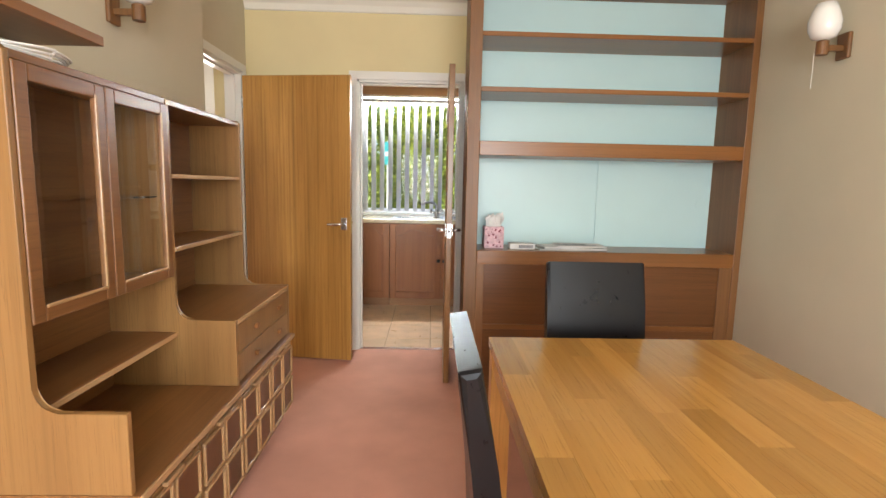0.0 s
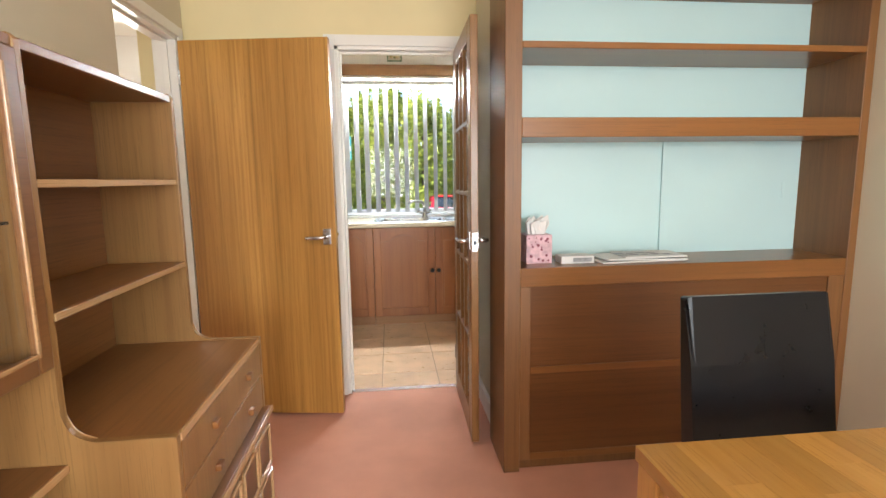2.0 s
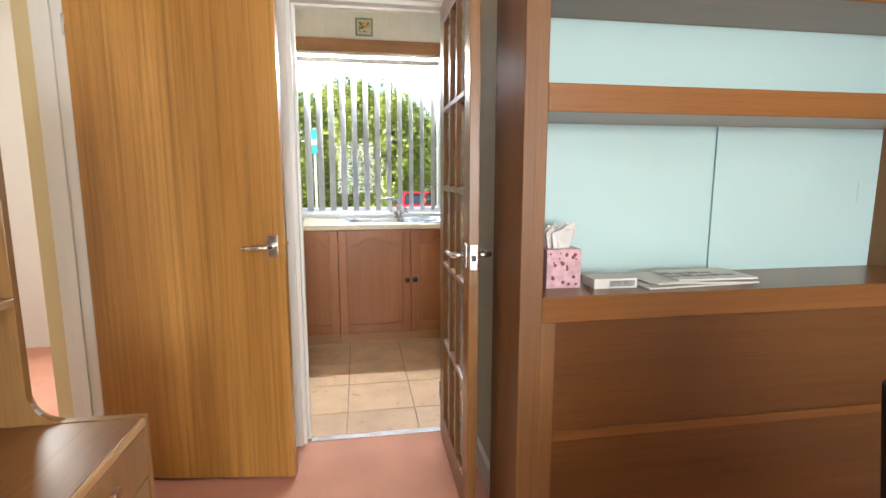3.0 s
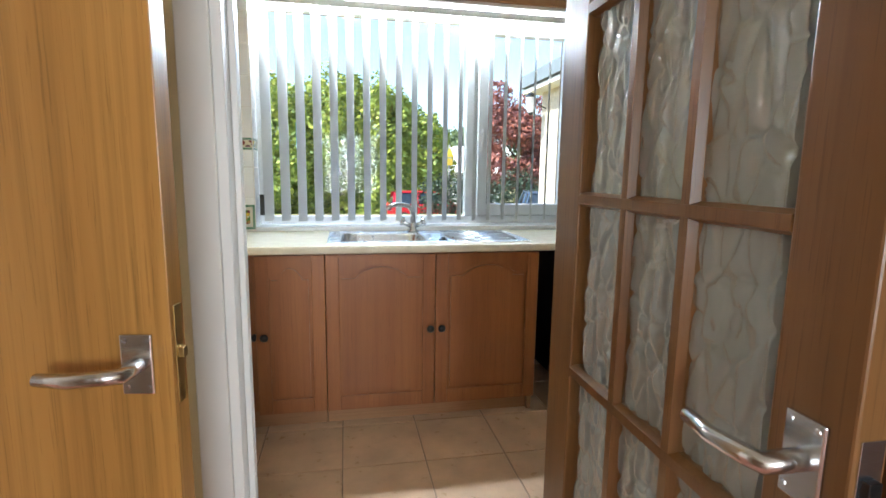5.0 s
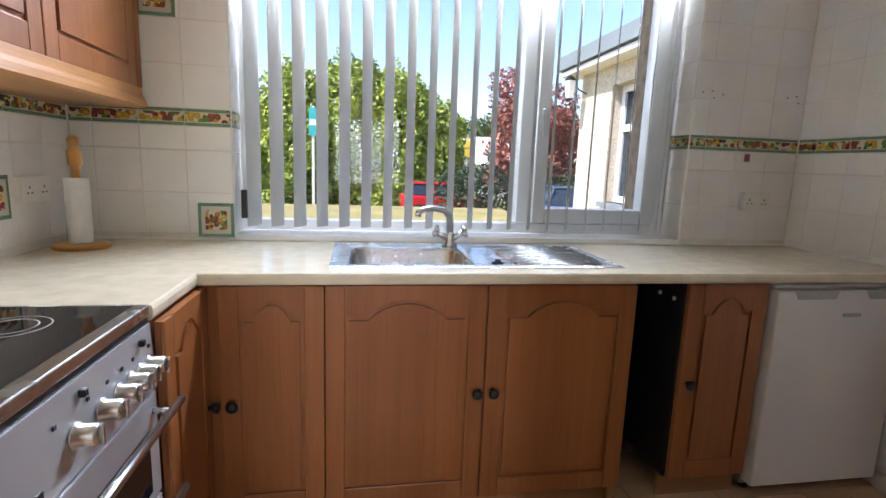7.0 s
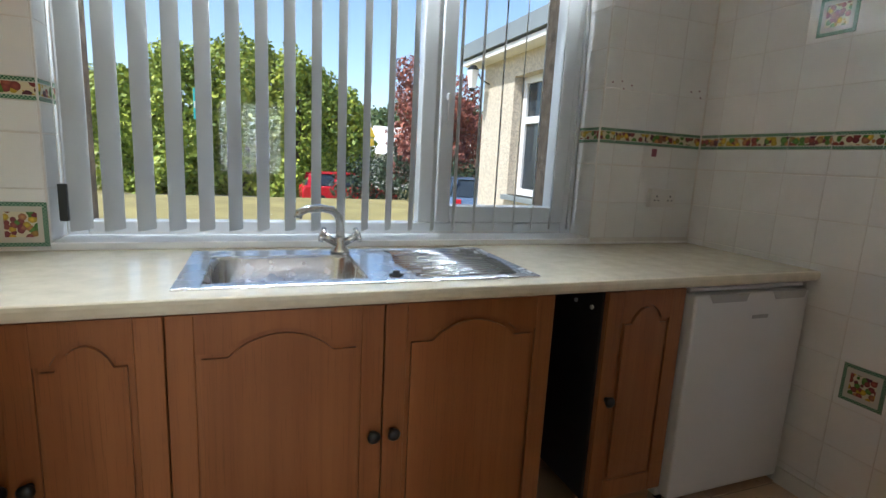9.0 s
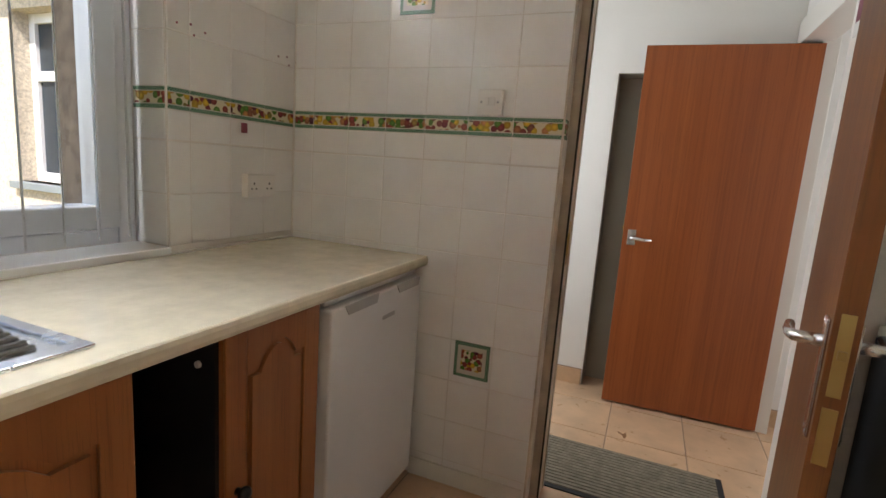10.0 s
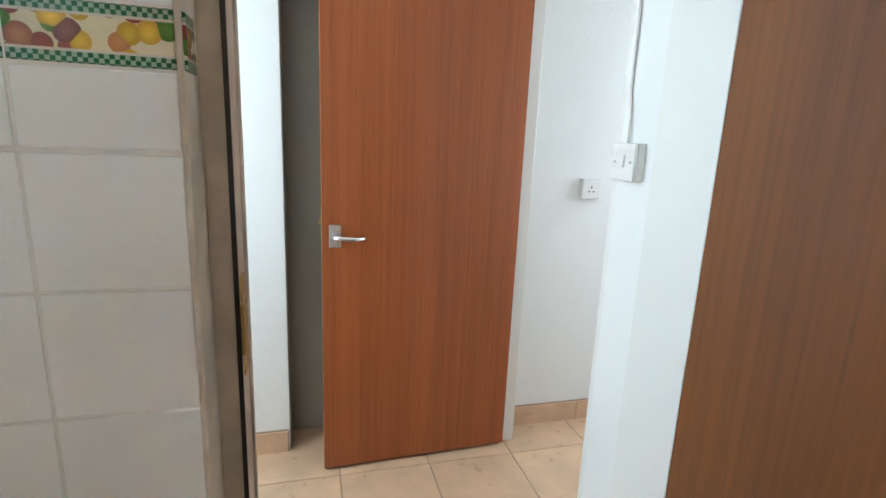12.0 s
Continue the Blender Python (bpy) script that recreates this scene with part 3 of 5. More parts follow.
win = thing("window_1", pose(0.55, 6.6, 0.93), "white plastic kitchen window with one opening casement", "window")
win["kind"] = "structure"
Y0, Y1 = 6.64, 6.705
part("window_frame", boxes((-0.479, -0.415, Y0, Y1, 0.93, 2.24), (1.51, 1.569, Y0, Y1, 0.93, 2.24), (-0.415, 1.51, Y0, Y1, 0.93, 0.985), (-0.415, 1.51, Y0, Y1, 2.175, 2.24), (0.785, 0.86, Y0, Y1, 0.985, 2.175), b=0.006), UPVC, win)
part("casement", boxes((0.86, 0.925, Y0 - 0.018, Y1, 0.987, 2.173), (1.438, 1.508, Y0 - 0.018, Y1, 0.987, 2.173), (0.925, 1.438, Y0 - 0.018, Y1, 0.987, 1.062), (0.925, 1.438, Y0 - 0.018, Y1, 2.115, 2.173), b=0.006), UPVC, win)
part("casement_handle", boxes((0.885, 0.902, Y0 - 0.034, Y0 - 0.018, 1.5, 1.53), (0.886, 0.901, Y0 - 0.042, Y0 - 0.03, 1.4, 1.53), b=0.003), UPVC, win)
pane_part(boxes((-0.417, 0.787, 6.675, 6.679, 0.983, 2.177)), win)
pane_part(boxes((0.923, 1.44, 6.675, 6.679, 1.06, 2.117)), win)
part("window_sill", boxes((-0.478, 1.568, 6.475, 6.64, 0.912, 0.936), b=0.004), UPVC, win)
part("reveal", boxes((-0.477, 1.567, 6.486, 6.64, 2.232, 2.24)), WHITE, win)
structure("trim_pelmet", boxes((-1.0, 2.1, 6.465, 6.49, 2.25, 2.35), b=0.004), OAK_X, "oak pelmet board above the window")

blind = thing("vertical_blind", pose(0.55, 6.54, 0.95), "white vertical slat blind drawn across, slats turned open", "blind")
part("head_rail", boxes((-0.46, 1.555, 6.545, 6.585, 2.18, 2.222), b=0.004), GREY, blind, "grey aluminium head rail")
ang = radians(30)
for i in range(21):
    x = -0.415 + i * 0.0955
    bm = bmesh.new()
    dx, dy = math.sin(ang) * 0.0445, math.cos(ang) * 0.0445
    nx, ny = math.cos(ang), -math.sin(ang)
    lean = random.uniform(-0.06, 0.06)
    out = []
    for k in range(7):
        u = k / 3 - 1
        bow = 0.004 * (1 - u * u)
        out.append((x + dx * u + nx * bow, 6.568 + (dy * u + ny * bow) * (1 + lean)))
    out += [(p[0] + nx * 0.0008, p[1] + ny * 0.0008) for p in out[::-1]]
    prism(bm, out, "z", 0.962, 2.18)
    part("slat", bm, SLAT, blind)
bm = bmesh.new()
tube(bm, [(-0.4 + 0.0955 * i - 0.02, 6.53, 0.962 - 0.004 * (i % 2)) for i in range(21)], 0.0012, 5)
part("bottom_chain", bm, PLASTIC, blind)
bm = bmesh.new()
tube(bm, [(-0.442, 6.515, 2.18), (-0.442, 6.515, 1.1)], 0.0015, 6)
tube(bm, [(-0.452, 6.512, 2.18), (-0.45, 6.512, 1.1)], 0.0015, 6)
part("cord", bm, PLASTIC, blind)
part("cord_weight", boxes((-0.457, -0.433, 6.503, 6.523, 1.0, 1.12), b=0.003), BLACK, blind, "black cord weight")

dw = thing("window_2", pose(0.6, -1.82, 0.8), "white dining room window", "window")
dw["kind"] = "structure"
part("window_frame", boxes((-0.55, -0.49, -1.86, -1.8, 0.8, 2.15), (1.69, 1.75, -1.86, -1.8, 0.8, 2.15), (-0.49, 1.69, -1.86, -1.8, 0.8, 0.86), (-0.49, 1.69, -1.86, -1.8, 2.09, 2.15), (0.57, 0.63, -1.86, -1.8, 0.86, 2.09), b=0.005), UPVC, dw)
pane_part(boxes((-0.49, 0.57, -1.832, -1.828, 0.86, 2.09)), dw)
pane_part(boxes((0.63, 1.69, -1.832, -1.828, 0.86, 2.09)), dw)
# both windows are unseen, added as openings for the lobby's daylight
for nm, x0, x1, y0, y1, z0, z1 in (("window_3", 2.45, 3.35, 6.46, 6.5, 0.85, 2.15), ("window_4", 2.5, 3.3, 2.74, 2.78, 0.9, 2.1)):
    uw = thing(nm, pose(x0, y0, z0), "unseen white window added to let daylight into the lobby", "window")
    uw["kind"] = "structure"
    part("window_frame", boxes((x0, x0 + 0.05, y0, y1, z0, z1), (x1 - 0.05, x1, y0, y1, z0, z1), (x0 + 0.05, x1 - 0.05, y0, y1, z0, z0 + 0.05), (x0 + 0.05, x1 - 0.05, y0, y1, z1 - 0.05, z1)), UPVC, uw)
    pane_part(boxes((x0 + 0.05, x1 - 0.05, y0 + 0.018, y0 + 0.022, z0 + 0.05, z1 - 0.05)), uw)


# ---- dining room ----
def wall_unit():
    u = thing("wall_unit", pose(-0.63, 2.67, 0), "teak wall unit with glazed doors, open shelves, drawers and panelled cupboards", "cabinet")
    XB, XU, XD, XF = -0.875, -0.62, -0.395, -0.375
    y0, ym, y1 = 1.945, 2.635, 3.345
    def cheek(t):
        p = [(XB, 0.475), (XD, 0.475), (XD, t)]
        for k in range(7):
            a = radians(90 * k / 6)
            p.append((XU + 0.06 - 0.06 * math.sin(a), t + 0.06 - 0.06 * math.cos(a)))
        return p + [(XU, 1.55), (XU - 0.012, 1.562), (XB, 1.562)]
    for y, nm in ((y0, "end_panel"), (ym, "divider"), (y1 - 0.02, "end_panel")):
        bm = bmesh.new()
        prism(bm, cheek(0.69 if y == y0 else 0.735), "y", y, y + 0.02, b=0.003)
        part(nm, bm, TEAK_Z, u)
    part("top", boxes((XB, XU - 0.004, y0 + 0.02, ym, 1.535, 1.556), (XB, XU - 0.004, ym + 0.02, y1 - 0.02, 1.535, 1.556), b=0.002), TEAK_X_SHADED, u)
    part("back_panel", boxes((XB, XB + 0.008, y0 + 0.02, ym, 0.475, 1.535), (XB, XB + 0.008, ym + 0.02, y1 - 0.02, 0.475, 1.535)), TEAK_X_SHADED, u)
    # open bay: two shelves and two drawers
    for z, f in ((1.27, XU - 0.01), (0.995, XU - 0.004)):
        part("shelf", boxes((XB + 0.008, f, ym + 0.02, y1 - 0.02, z, z + 0.017), b=0.003), TEAK_X_SHADED, u)
        part("shelf_edge", boxes((f, f + 0.006, ym + 0.021, y1 - 0.021, z, z + 0.017), b=0.002), TEAK_GLINT, u, "rounded edge strip, paler to show its highlight")
    part("drawer_top", boxes((XB + 0.008, XD - 0.006, ym + 0.02, y1 - 0.02, 0.715, 0.733), b=0.002), TEAK_X_SHADED, u)
    part("drawer_edge", boxes((XD - 0.006, XD + 0.002, ym + 0.021, y1 - 0.021, 0.715, 0.734), b=0.002), TEAK_GLINT, u, "rounded edge strip, paler to show its highlight")
    for z in (0.482, 0.6):
        d = part("drawer", boxes((XD - 0.018, XD - 0.001, ym + 0.023, y1 - 0.023, z, z + 0.112), b=0.003), TEAK_Z, u)
        for y in (2.85, 3.16):
            part("handle", boxes((XD - 0.001, XD + 0.016, y - 0.016, y + 0.016, z + 0.048, z + 0.068), b=0.004), MAHOG_X, d, "small square wooden pull")
    # glazed bay: floor of the cupboard, shelf under it, two framed doors
    part("cupboard_floor", boxes((XB + 0.008, XU - 0.02, y0 + 0.02, ym, 0.9, 0.918)), TEAK_X_SHADED, u)
    part("glass_shelf", boxes((XB + 0.01, XU - 0.05, y0 + 0.022, ym - 0.002, 1.2, 1.206)), CABGLASS, u, "clear glass shelf")
    part("low_shelf", boxes((XB + 0.008, XU + 0.0, y0 + 0.02, ym, 0.672, 0.69), b=0.003), TEAK_X_SHADED, u)
    part("shelf_edge", boxes((XU, XU + 0.006, y0 + 0.021, ym - 0.001, 0.672, 0.69), b=0.002), TEAK_GLINT, u)
    for a, c in ((y0 + 0.022, 2.288), (2.292, ym - 0.002)):
        f = 0.042
        d = part("glazed_door", boxes((XU - 0.016, XU + 0.004, a, a + f, 0.905, 1.533), (XU - 0.016, XU + 0.004, c - f, c, 0.905, 1.533), (XU - 0.016, XU + 0.004, a + f, c - f, 0.905, 0.905 + f), (XU - 0.016, XU + 0.004, a + f, c - f, 1.533 - f, 1.533), b=0.004), TEAK_X_SHADED, u)
        part("door_glass", boxes((XU - 0.008, XU - 0.004, a + f - 0.004, c - f + 0.004, 0.905 + f - 0.004, 1.533 - f + 0.004)), CABGLASS, d, "clear cupboard glass").visible_shadow = False
        part("bead", boxes((XU + 0.004, XU + 0.009, c - f - 0.006, c - f + 0.004, 0.94, 1.5), (XU + 0.004, XU + 0.009, a + f, c - f - 0.006, 0.94, 0.95), b=0.002), TEAK_GLINT, d)
    # base
    part("base_top", boxes((XB, XF, y0, y1, 0.455, 0.474), b=0.003), TEAK_X_SHADED, u)
    part("base_top_edge", boxes((XF, XF + 0.008, y0, y1 + 0.0, 0.453, 0.475), b=0.003), TEAK_GLINT, u)
    part("base_body", boxes((XB, XF - 0.03, y0, y1, 0.08, 0.455)), TEAK_Z, u)
    part("plinth", boxes((XB, XF - 0.06, y0 + 0.01, y1 - 0.01, 0.0, 0.08)), MAHOG_Z, u)
    # shade of the finger slot, painted as a near-black strip
    part("finger_groove", boxes((XF - 0.03, XF - 0.022, y0 + 0.01, y1 - 0.01, 0.425, 0.452)), DARK, u)
    w = (y1 - y0) / 4
    for i in range(4):
        a = y0 + i * w + 0.003
        c = a + w - 0.006
        d = part("cupboard_door", boxes((XF - 0.03, XF - 0.014, a, c, 0.085, 0.425), b=0.002), TEAK_Z, u)
        m = (a + c) / 2
        for p0, p1 in ((a + 0.012, m - 0.008), (m + 0.008, c - 0.012)):
            for z0, z1 in ((0.098, 0.247), (0.263, 0.412)):
                bm = bmesh.new()
                for r in ((p0, p1, z0, z0 + 0.01), (p0, p1, z1 - 0.01, z1)):
                    box(bm, XF - 0.014, XF - 0.002, r[0], r[1], r[2], r[3], b=0.003)
                for r in ((p0, p0 + 0.01), (p1 - 0.01, p1)):
                    box(bm, XF - 0.014, XF - 0.002, r[0], r[1], z0 + 0.01, z1 - 0.01, b=0.003)
                part("moulding", bm, TEAK_GLINT, d)
                part("panel", boxes((XF - 0.0142, XF - 0.01, p0 + 0.01, p1 - 0.01, z0 + 0.01, z1 - 0.01)), MAHOG_P, d)
        part("pull", boxes((XF - 0.014, XF + 0.002, m - 0.05, m + 0.05, 0.418, 0.432), b=0.003), TEAK_GLINT, d)


wall_unit()


def bookcase():
    k = thing("bookcase", pose(1.32, 3.7, 0), "built-in dark mahogany bookcase with pale blue back panels", "bookcase")
    x0, x1, y0, y1 = 0.537, 2.128, 3.555, 3.875
    part("side_post", boxes((x0, x0 + 0.07, y0, y1 - 0.022, 0, 2.548), b=0.003), MAHOG_Z, k)
    part("side_post", boxes((x1 - 0.04, x1, y0, y1, 0, 2.548), b=0.003), MAHOG_Z, k)
    a, c = x0 + 0.07, x1 - 0.04
    for z0, z1, nm in ((2.37, 2.395, "shelf"), (2.07, 2.095, "shelf"), (1.78, 1.806, "shelf"), (1.437, 1.515, "deep_shelf"), (0.826, 0.905, "ledge")):
        part(nm, boxes((a, c, y0 + 0.001, y1 - 0.012, z0, z1), b=0.003), MAHOG_X, k)
    for z0, z1 in ((0.905, 1.437), (1.515, 1.78), (1.806, 2.07), (2.095, 2.37)):
        if z0 < 1:
            part("back_panel", boxes((a, 1.385, y1 - 0.012, y1 - 0.004, z0, z1)), BLUE, k, "pale blue sliding hatch panel")
            part("back_panel", boxes((1.375, c, y1 - 0.019, y1 - 0.0135, z0, z1)), BLUE, k, "pale blue sliding hatch panel")
            part("panel_edge", boxes((1.372, 1.392, y1 - 0.023, y1 - 0.019, z0, z1)), BLUE, k)
        else:
            part("back_panel", boxes((a, c, y1 - 0.012, y1 - 0.004, z0, z1)), BLUE, k, "pale blue back panel")
    part("finger_pull", boxes((2.0, 2.014, y1 - 0.022, y1 - 0.019, 1.16, 1.24), b=0.002), BLUE, k)
    # base cupboard: stiles, rails and two long panels
    part("stile", boxes((a, a + 0.045, y0 + 0.004, y0 + 0.024, 0.05, 0.826), b=0.002), MAHOG_Z, k)
    part("stile", boxes((c - 0.075, c, y0 + 0.004, y0 + 0.024, 0.05, 0.826), b=0.002), MAHOG_Z, k)
    part("rail", boxes((a + 0.045, c - 0.075, y0 + 0.004, y0 + 0.024, 0.445, 0.475), b=0.002), MAHOG_X, k)
    part("rail", boxes((a + 0.045, c - 0.075, y0 + 0.004, y0 + 0.024, 0.05, 0.08), b=0.002), MAHOG_X, k)
    part("panel", boxes((a + 0.045, c - 0.075, y0 + 0.012, y0 + 0.02, 0.475, 0.826)), MAHOG_P, k)
    part("panel", boxes((a + 0.045, c - 0.075, y0 + 0.012, y0 + 0.02, 0.08, 0.445)), MAHOG_P, k)
    part("plinth", boxes((a, c, y0 + 0.03, y0 + 0.05, 0, 0.05)), MAHOG_Z, k)
    part("carcass", boxes((a, c, y0 + 0.05, y1, 0.0, 0.82)), MAHOG_Z, k)


bookcase()


def table():
    t = thing("dining_table", pose(1.0, 1.7, 0), "beech block dining table with a glossy top", "table")
    x0, x1, y0, y1 = 0.557, 1.44, 0.86, 2.475
    sw = (x1 - x0) / 11
    for i in range(11):
        y = y0
        first = True
        while y < y1 - 0.001:
            L = random.uniform(0.15, 0.42) if first else random.uniform(0.3, 0.5)
            first = False
            e = min(y1, y + L)
            if y1 - e < 0.1:
                e = y1
            part("stave", boxes((x0 + i * sw, x0 + (i + 1) * sw - 0.0003, y, e - 0.0003, 0.705, 0.735)), STAVE, t)
            y = e
    part("apron", boxes((x0 + 0.07, x1 - 0.07, y0 + 0.012, y0 + 0.034, 0.62, 0.705), b=0.002), BEECH, t)
    part("apron", boxes((x0 + 0.07, x1 - 0.07, y1 - 0.034, y1 - 0.012, 0.62, 0.705), b=0.002), BEECH, t)
    part("apron", boxes((x0 + 0.012, x0 + 0.034, y0 + 0.07, y1 - 0.07, 0.62, 0.705), b=0.002), BEECH, t)
    part("apron", boxes((x1 - 0.034, x1 - 0.012, y0 + 0.07, y1 - 0.07, 0.62, 0.705), b=0.002), BEECH, t)
    for lx in (x0 + 0.004, x1 - 0.074):
        for ly in (y0 + 0.004, y1 - 0.074):
            part("leg", boxes((lx, lx + 0.07, ly, ly + 0.07, 0, 0.705), b=0.004), BEECH, t)


table()


def chair(m, label, worn=False):
    """Padded chair: origin under the seat, back along +y."""
    c = thing("dining_chair", m, label, "chair", "chairs at the dining table", world_space=False)
    bm = bmesh.new()
    box(bm, -0.2, 0.2, -0.21, 0.2, 0.40, 0.475, b=0.02)
    part("seat", bm, LEATHER, c)
    bm = bmesh.new()
    side = [(0.165, 0.36), (0.225, 0.36), (0.236, 0.6), (0.258, 0.8), (0.283, 0.965), (0.243, 0.972), (0.212, 0.8), (0.185, 0.6)]
    prism(bm, side, "x", -0.198, 0.198, b=0.012)
    part("backrest", bm, LEATHER, c)
    # optional paler strip that paints a sheen on the top edge
    if worn:
        bm = bmesh.new()
        prism(bm, [(0.2455, 0.970), (0.2815, 0.964), (0.2835, 0.967), (0.2455, 0.974)], "x", 0.0, 0.185, b=0.0008)
        part("top_edge", bm, SHEENLEATHER, c, "paler strip for the sheen on the upper edge")
    for x in (-0.175, 0.175):
        for y, k in ((-0.185, 0), (0.2, 0.03)):
            bm = bmesh.new()
            tube(bm, [(x, y, 0.41), (x, y + k, 0)], [0.026, 0.019], 4)
            part("leg", bm, MAHOG_Z, c)
    return c


chair(pose(1.015, 2.49, 0), "black leather high-backed dining chair at the table end")
chair(pose(0.675, 1.73, 0, 0, 0, 90), "black leather dining chair with creased upholstery")


# ---- kitchen ----
def arch(x0, x1, z0, z1, drop, shoulder=0.16, n=10):
    """Outline with a cathedral arch: shoulders at z1 - drop and a round rise between them."""
    w = x1 - x0
    p = [(x0, z0), (x1, z0), (x1, z1 - drop)]
    for k in range(n + 1):
        u = k / n
        x = x1 - w * (shoulder + (1 - 2 * shoulder) * u)
        p.append((x, z1 - drop + drop * math.sin(math.pi * u) ** 0.75))
    p.append((x0, z1 - drop))
    return p


def arched_door(parent, x0, x1, z0, z1, y, knob=None, arched=True, flip=None):
    """A framed door with a raised panel in the plane y (front towards -y); flip turns it into another plane."""
    f = 0.062
    def piece(name, bm, par):
        if flip:
            bm.transform(flip)
        return part(name, bm, OAK, par)
    d = piece("door", boxes((x0, x1, y, y + 0.012, z0, z1)), parent)
    piece("stile", boxes((x0, x0 + f, y - 0.009, y, z0, z1), b=0.003), d)
    piece("stile", boxes((x1 - f, x1, y - 0.009, y, z0, z1), b=0.003), d)
    piece("bottom_rail", boxes((x0 + f, x1 - f, y - 0.009, y, z0, z0 + f + 0.01), b=0.003), d)
    a, c = x0 + f, x1 - f
    drop = 0.055 if arched else 0.0
    bm = bmesh.new()
    prism(bm, [(a, z1), (c, z1)] + arch(a, c, z0 + f, z1 - f * 0.75, drop)[2:], "y", y - 0.009, y)
    piece("top_rail", bm, d)
    bm = bmesh.new()
    g = 0.014
    outer = arch(a + g, c - g, z0 + f + 0.01 + g, z1 - f * 0.75 - g, drop) if arched else [(a + g, z0 + f + 0.01 + g), (c - g, z0 + f + 0.01 + g), (c - g, z1 - f - g), (a + g, z1 - f - g)]
    prism(bm, outer, "y", y - 0.007, y)
    front = [fc for fc in bm.faces if all(abs(v.co.y - (y - 0.007)) < 1e-6 for v in fc.verts)]
    r = bmesh.ops.inset_region(bm, faces=front, thickness=0.022, depth=0.0)
    bmesh.ops.translate(bm, verts=list({v for fc in front for v in fc.verts}), vec=(0, -0.0035, 0))
    if flip:
        bm.transform(flip)
    part("panel", bm, OAK, d)
    if knob:
        bm = bmesh.new()
        lathe(bm, (knob[0], y - 0.009, knob[1]), [(0.009, 0.0), (0.008, 0.01), (0.016, 0.016), (0.019, 0.024), (0.014, 0.031), (0.004, 0.033)], 16, "y")
        if flip:
            bm.transform(flip)
        part("knob", bm, BLACK, d, "black round knob", smooth=True)
    return d


YF = 5.872
u = thing("base_cabinet", pose(-0.26, 6.15, 0), "oak corner base unit with an arched panel door", "cabinet", "kitchen base units")
part("body", boxes((-0.43, -0.078, YF + 0.012, 6.45, 0.1, 0.868)), OAK, u)
arched_door(u, -0.395, -0.076, 0.088, 0.864, YF, (-0.357, 0.48))
part("plinth", boxes((-0.43, -0.078, YF + 0.05, YF + 0.065, 0, 0.1)), OAK_X, u)
u = thing("base_cabinet", pose(0.45, 6.15, 0), "oak double sink unit with arched panel doors", "cabinet", "kitchen base units")
part("body", boxes((-0.074, 0.995, YF + 0.012, 6.45, 0.1, 0.7), (-0.074, 0.995, YF + 0.012, YF + 0.03, 0.7, 0.868)), OAK, u)
arched_door(u, -0.073, 0.456, 0.085, 0.864, YF, (0.431, 0.488))
arched_door(u, 0.46, 0.995, 0.085, 0.864, YF, (0.488, 0.488))
part("plinth", boxes((-0.074, 0.995, YF + 0.05, YF + 0.065, 0, 0.1)), OAK_X, u)
part("plinth_foot", boxes((0.97, 0.993, YF + 0.02, YF + 0.05, 0, 0.1), b=0.002), OAK_X, u)
u = thing("base_cabinet", pose(1.36, 6.15, 0), "narrow oak base unit with dark sides beside the fridge", "cabinet", "kitchen base units")
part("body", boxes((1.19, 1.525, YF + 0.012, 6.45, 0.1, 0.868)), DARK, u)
arched_door(u, 1.2, 1.525, 0.1, 0.864, YF, (1.232, 0.488))
part("plinth", boxes((1.19, 1.525, YF + 0.04, YF + 0.055, 0, 0.1)), OAK_X, u)
for yy in (5.93, 6.02):
    bm = bmesh.new()
    lathe(bm, (1.19, yy, 0.795), [(0.008, -0.006), (0.008, 0.0)], 10, "x")
    part("screw_cap", bm, PLASTIC, u, "white screw cap")
u = thing("base_cabinet", pose(-0.75, 5.68, 0), "oak base unit facing the cooker side", "cabinet", "kitchen base units")
part("body", boxes((-1.07, -0.455, 5.52, 5.87, 0.1, 0.868)), OAK, u)
turn = Matrix.Translation((-0.43, 5.52, 0)) @ Matrix.Rotation(radians(90), 4, "Z")
arched_door(u, 0.003, 0.345, 0.088, 0.864, 0.0, (0.31, 0.488), flip=turn)
part("plinth", boxes((-0.5, -0.485, 5.52, 5.87, 0, 0.1)), OAK_X, u)
# near-black sheet stands for the shaded void behind the gap
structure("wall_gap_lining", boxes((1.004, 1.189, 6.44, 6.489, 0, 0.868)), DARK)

# worktops
wt = thing("worktop", pose(0.5, 6.2, 0.87), "cream marbled laminate worktop with a rounded edge", "worktop")
bm = bmesh.new()
SX0, SX1, SY0, SY1 = -0.045, 0.945, 5.925, 6.385
rows = [(-1.075, -0.447, 5.512, 5.845), (-1.075, SX0, 5.845, 6.488), (SX1, 2.163, 5.845, 6.488), (SX0, SX1, 5.845, SY0), (SX0, SX1, SY1, 6.488)]
for x0, x1, y0, y1 in rows:
    box(bm, x0, x1, y0, y1, 0.872, 0.91)
bmesh.ops.remove_doubles(bm, verts=bm.verts, dist=0.0005)
part("slab", bm, WORKTOP, wt)
bm = bmesh.new()
nose = [(0.0, 0.872), (-0.006, 0.875), (-0.009, 0.884), (-0.009, 0.898), (-0.006, 0.907), (0.0, 0.9103)]
prism(bm, [(5.845 + a, z) for a, z in nose], "x", -0.447, 2.163)
prism(bm, [(-0.447 - a, z) for a, z in nose], "y", 5.512, 5.85)
part("rounded_edge", bm, WORKTOP, wt)
part("joint_strip", boxes((-1.07, 2.16, 6.476, 6.488, 0.91, 0.918), b=0.002), PLASTIC, wt)


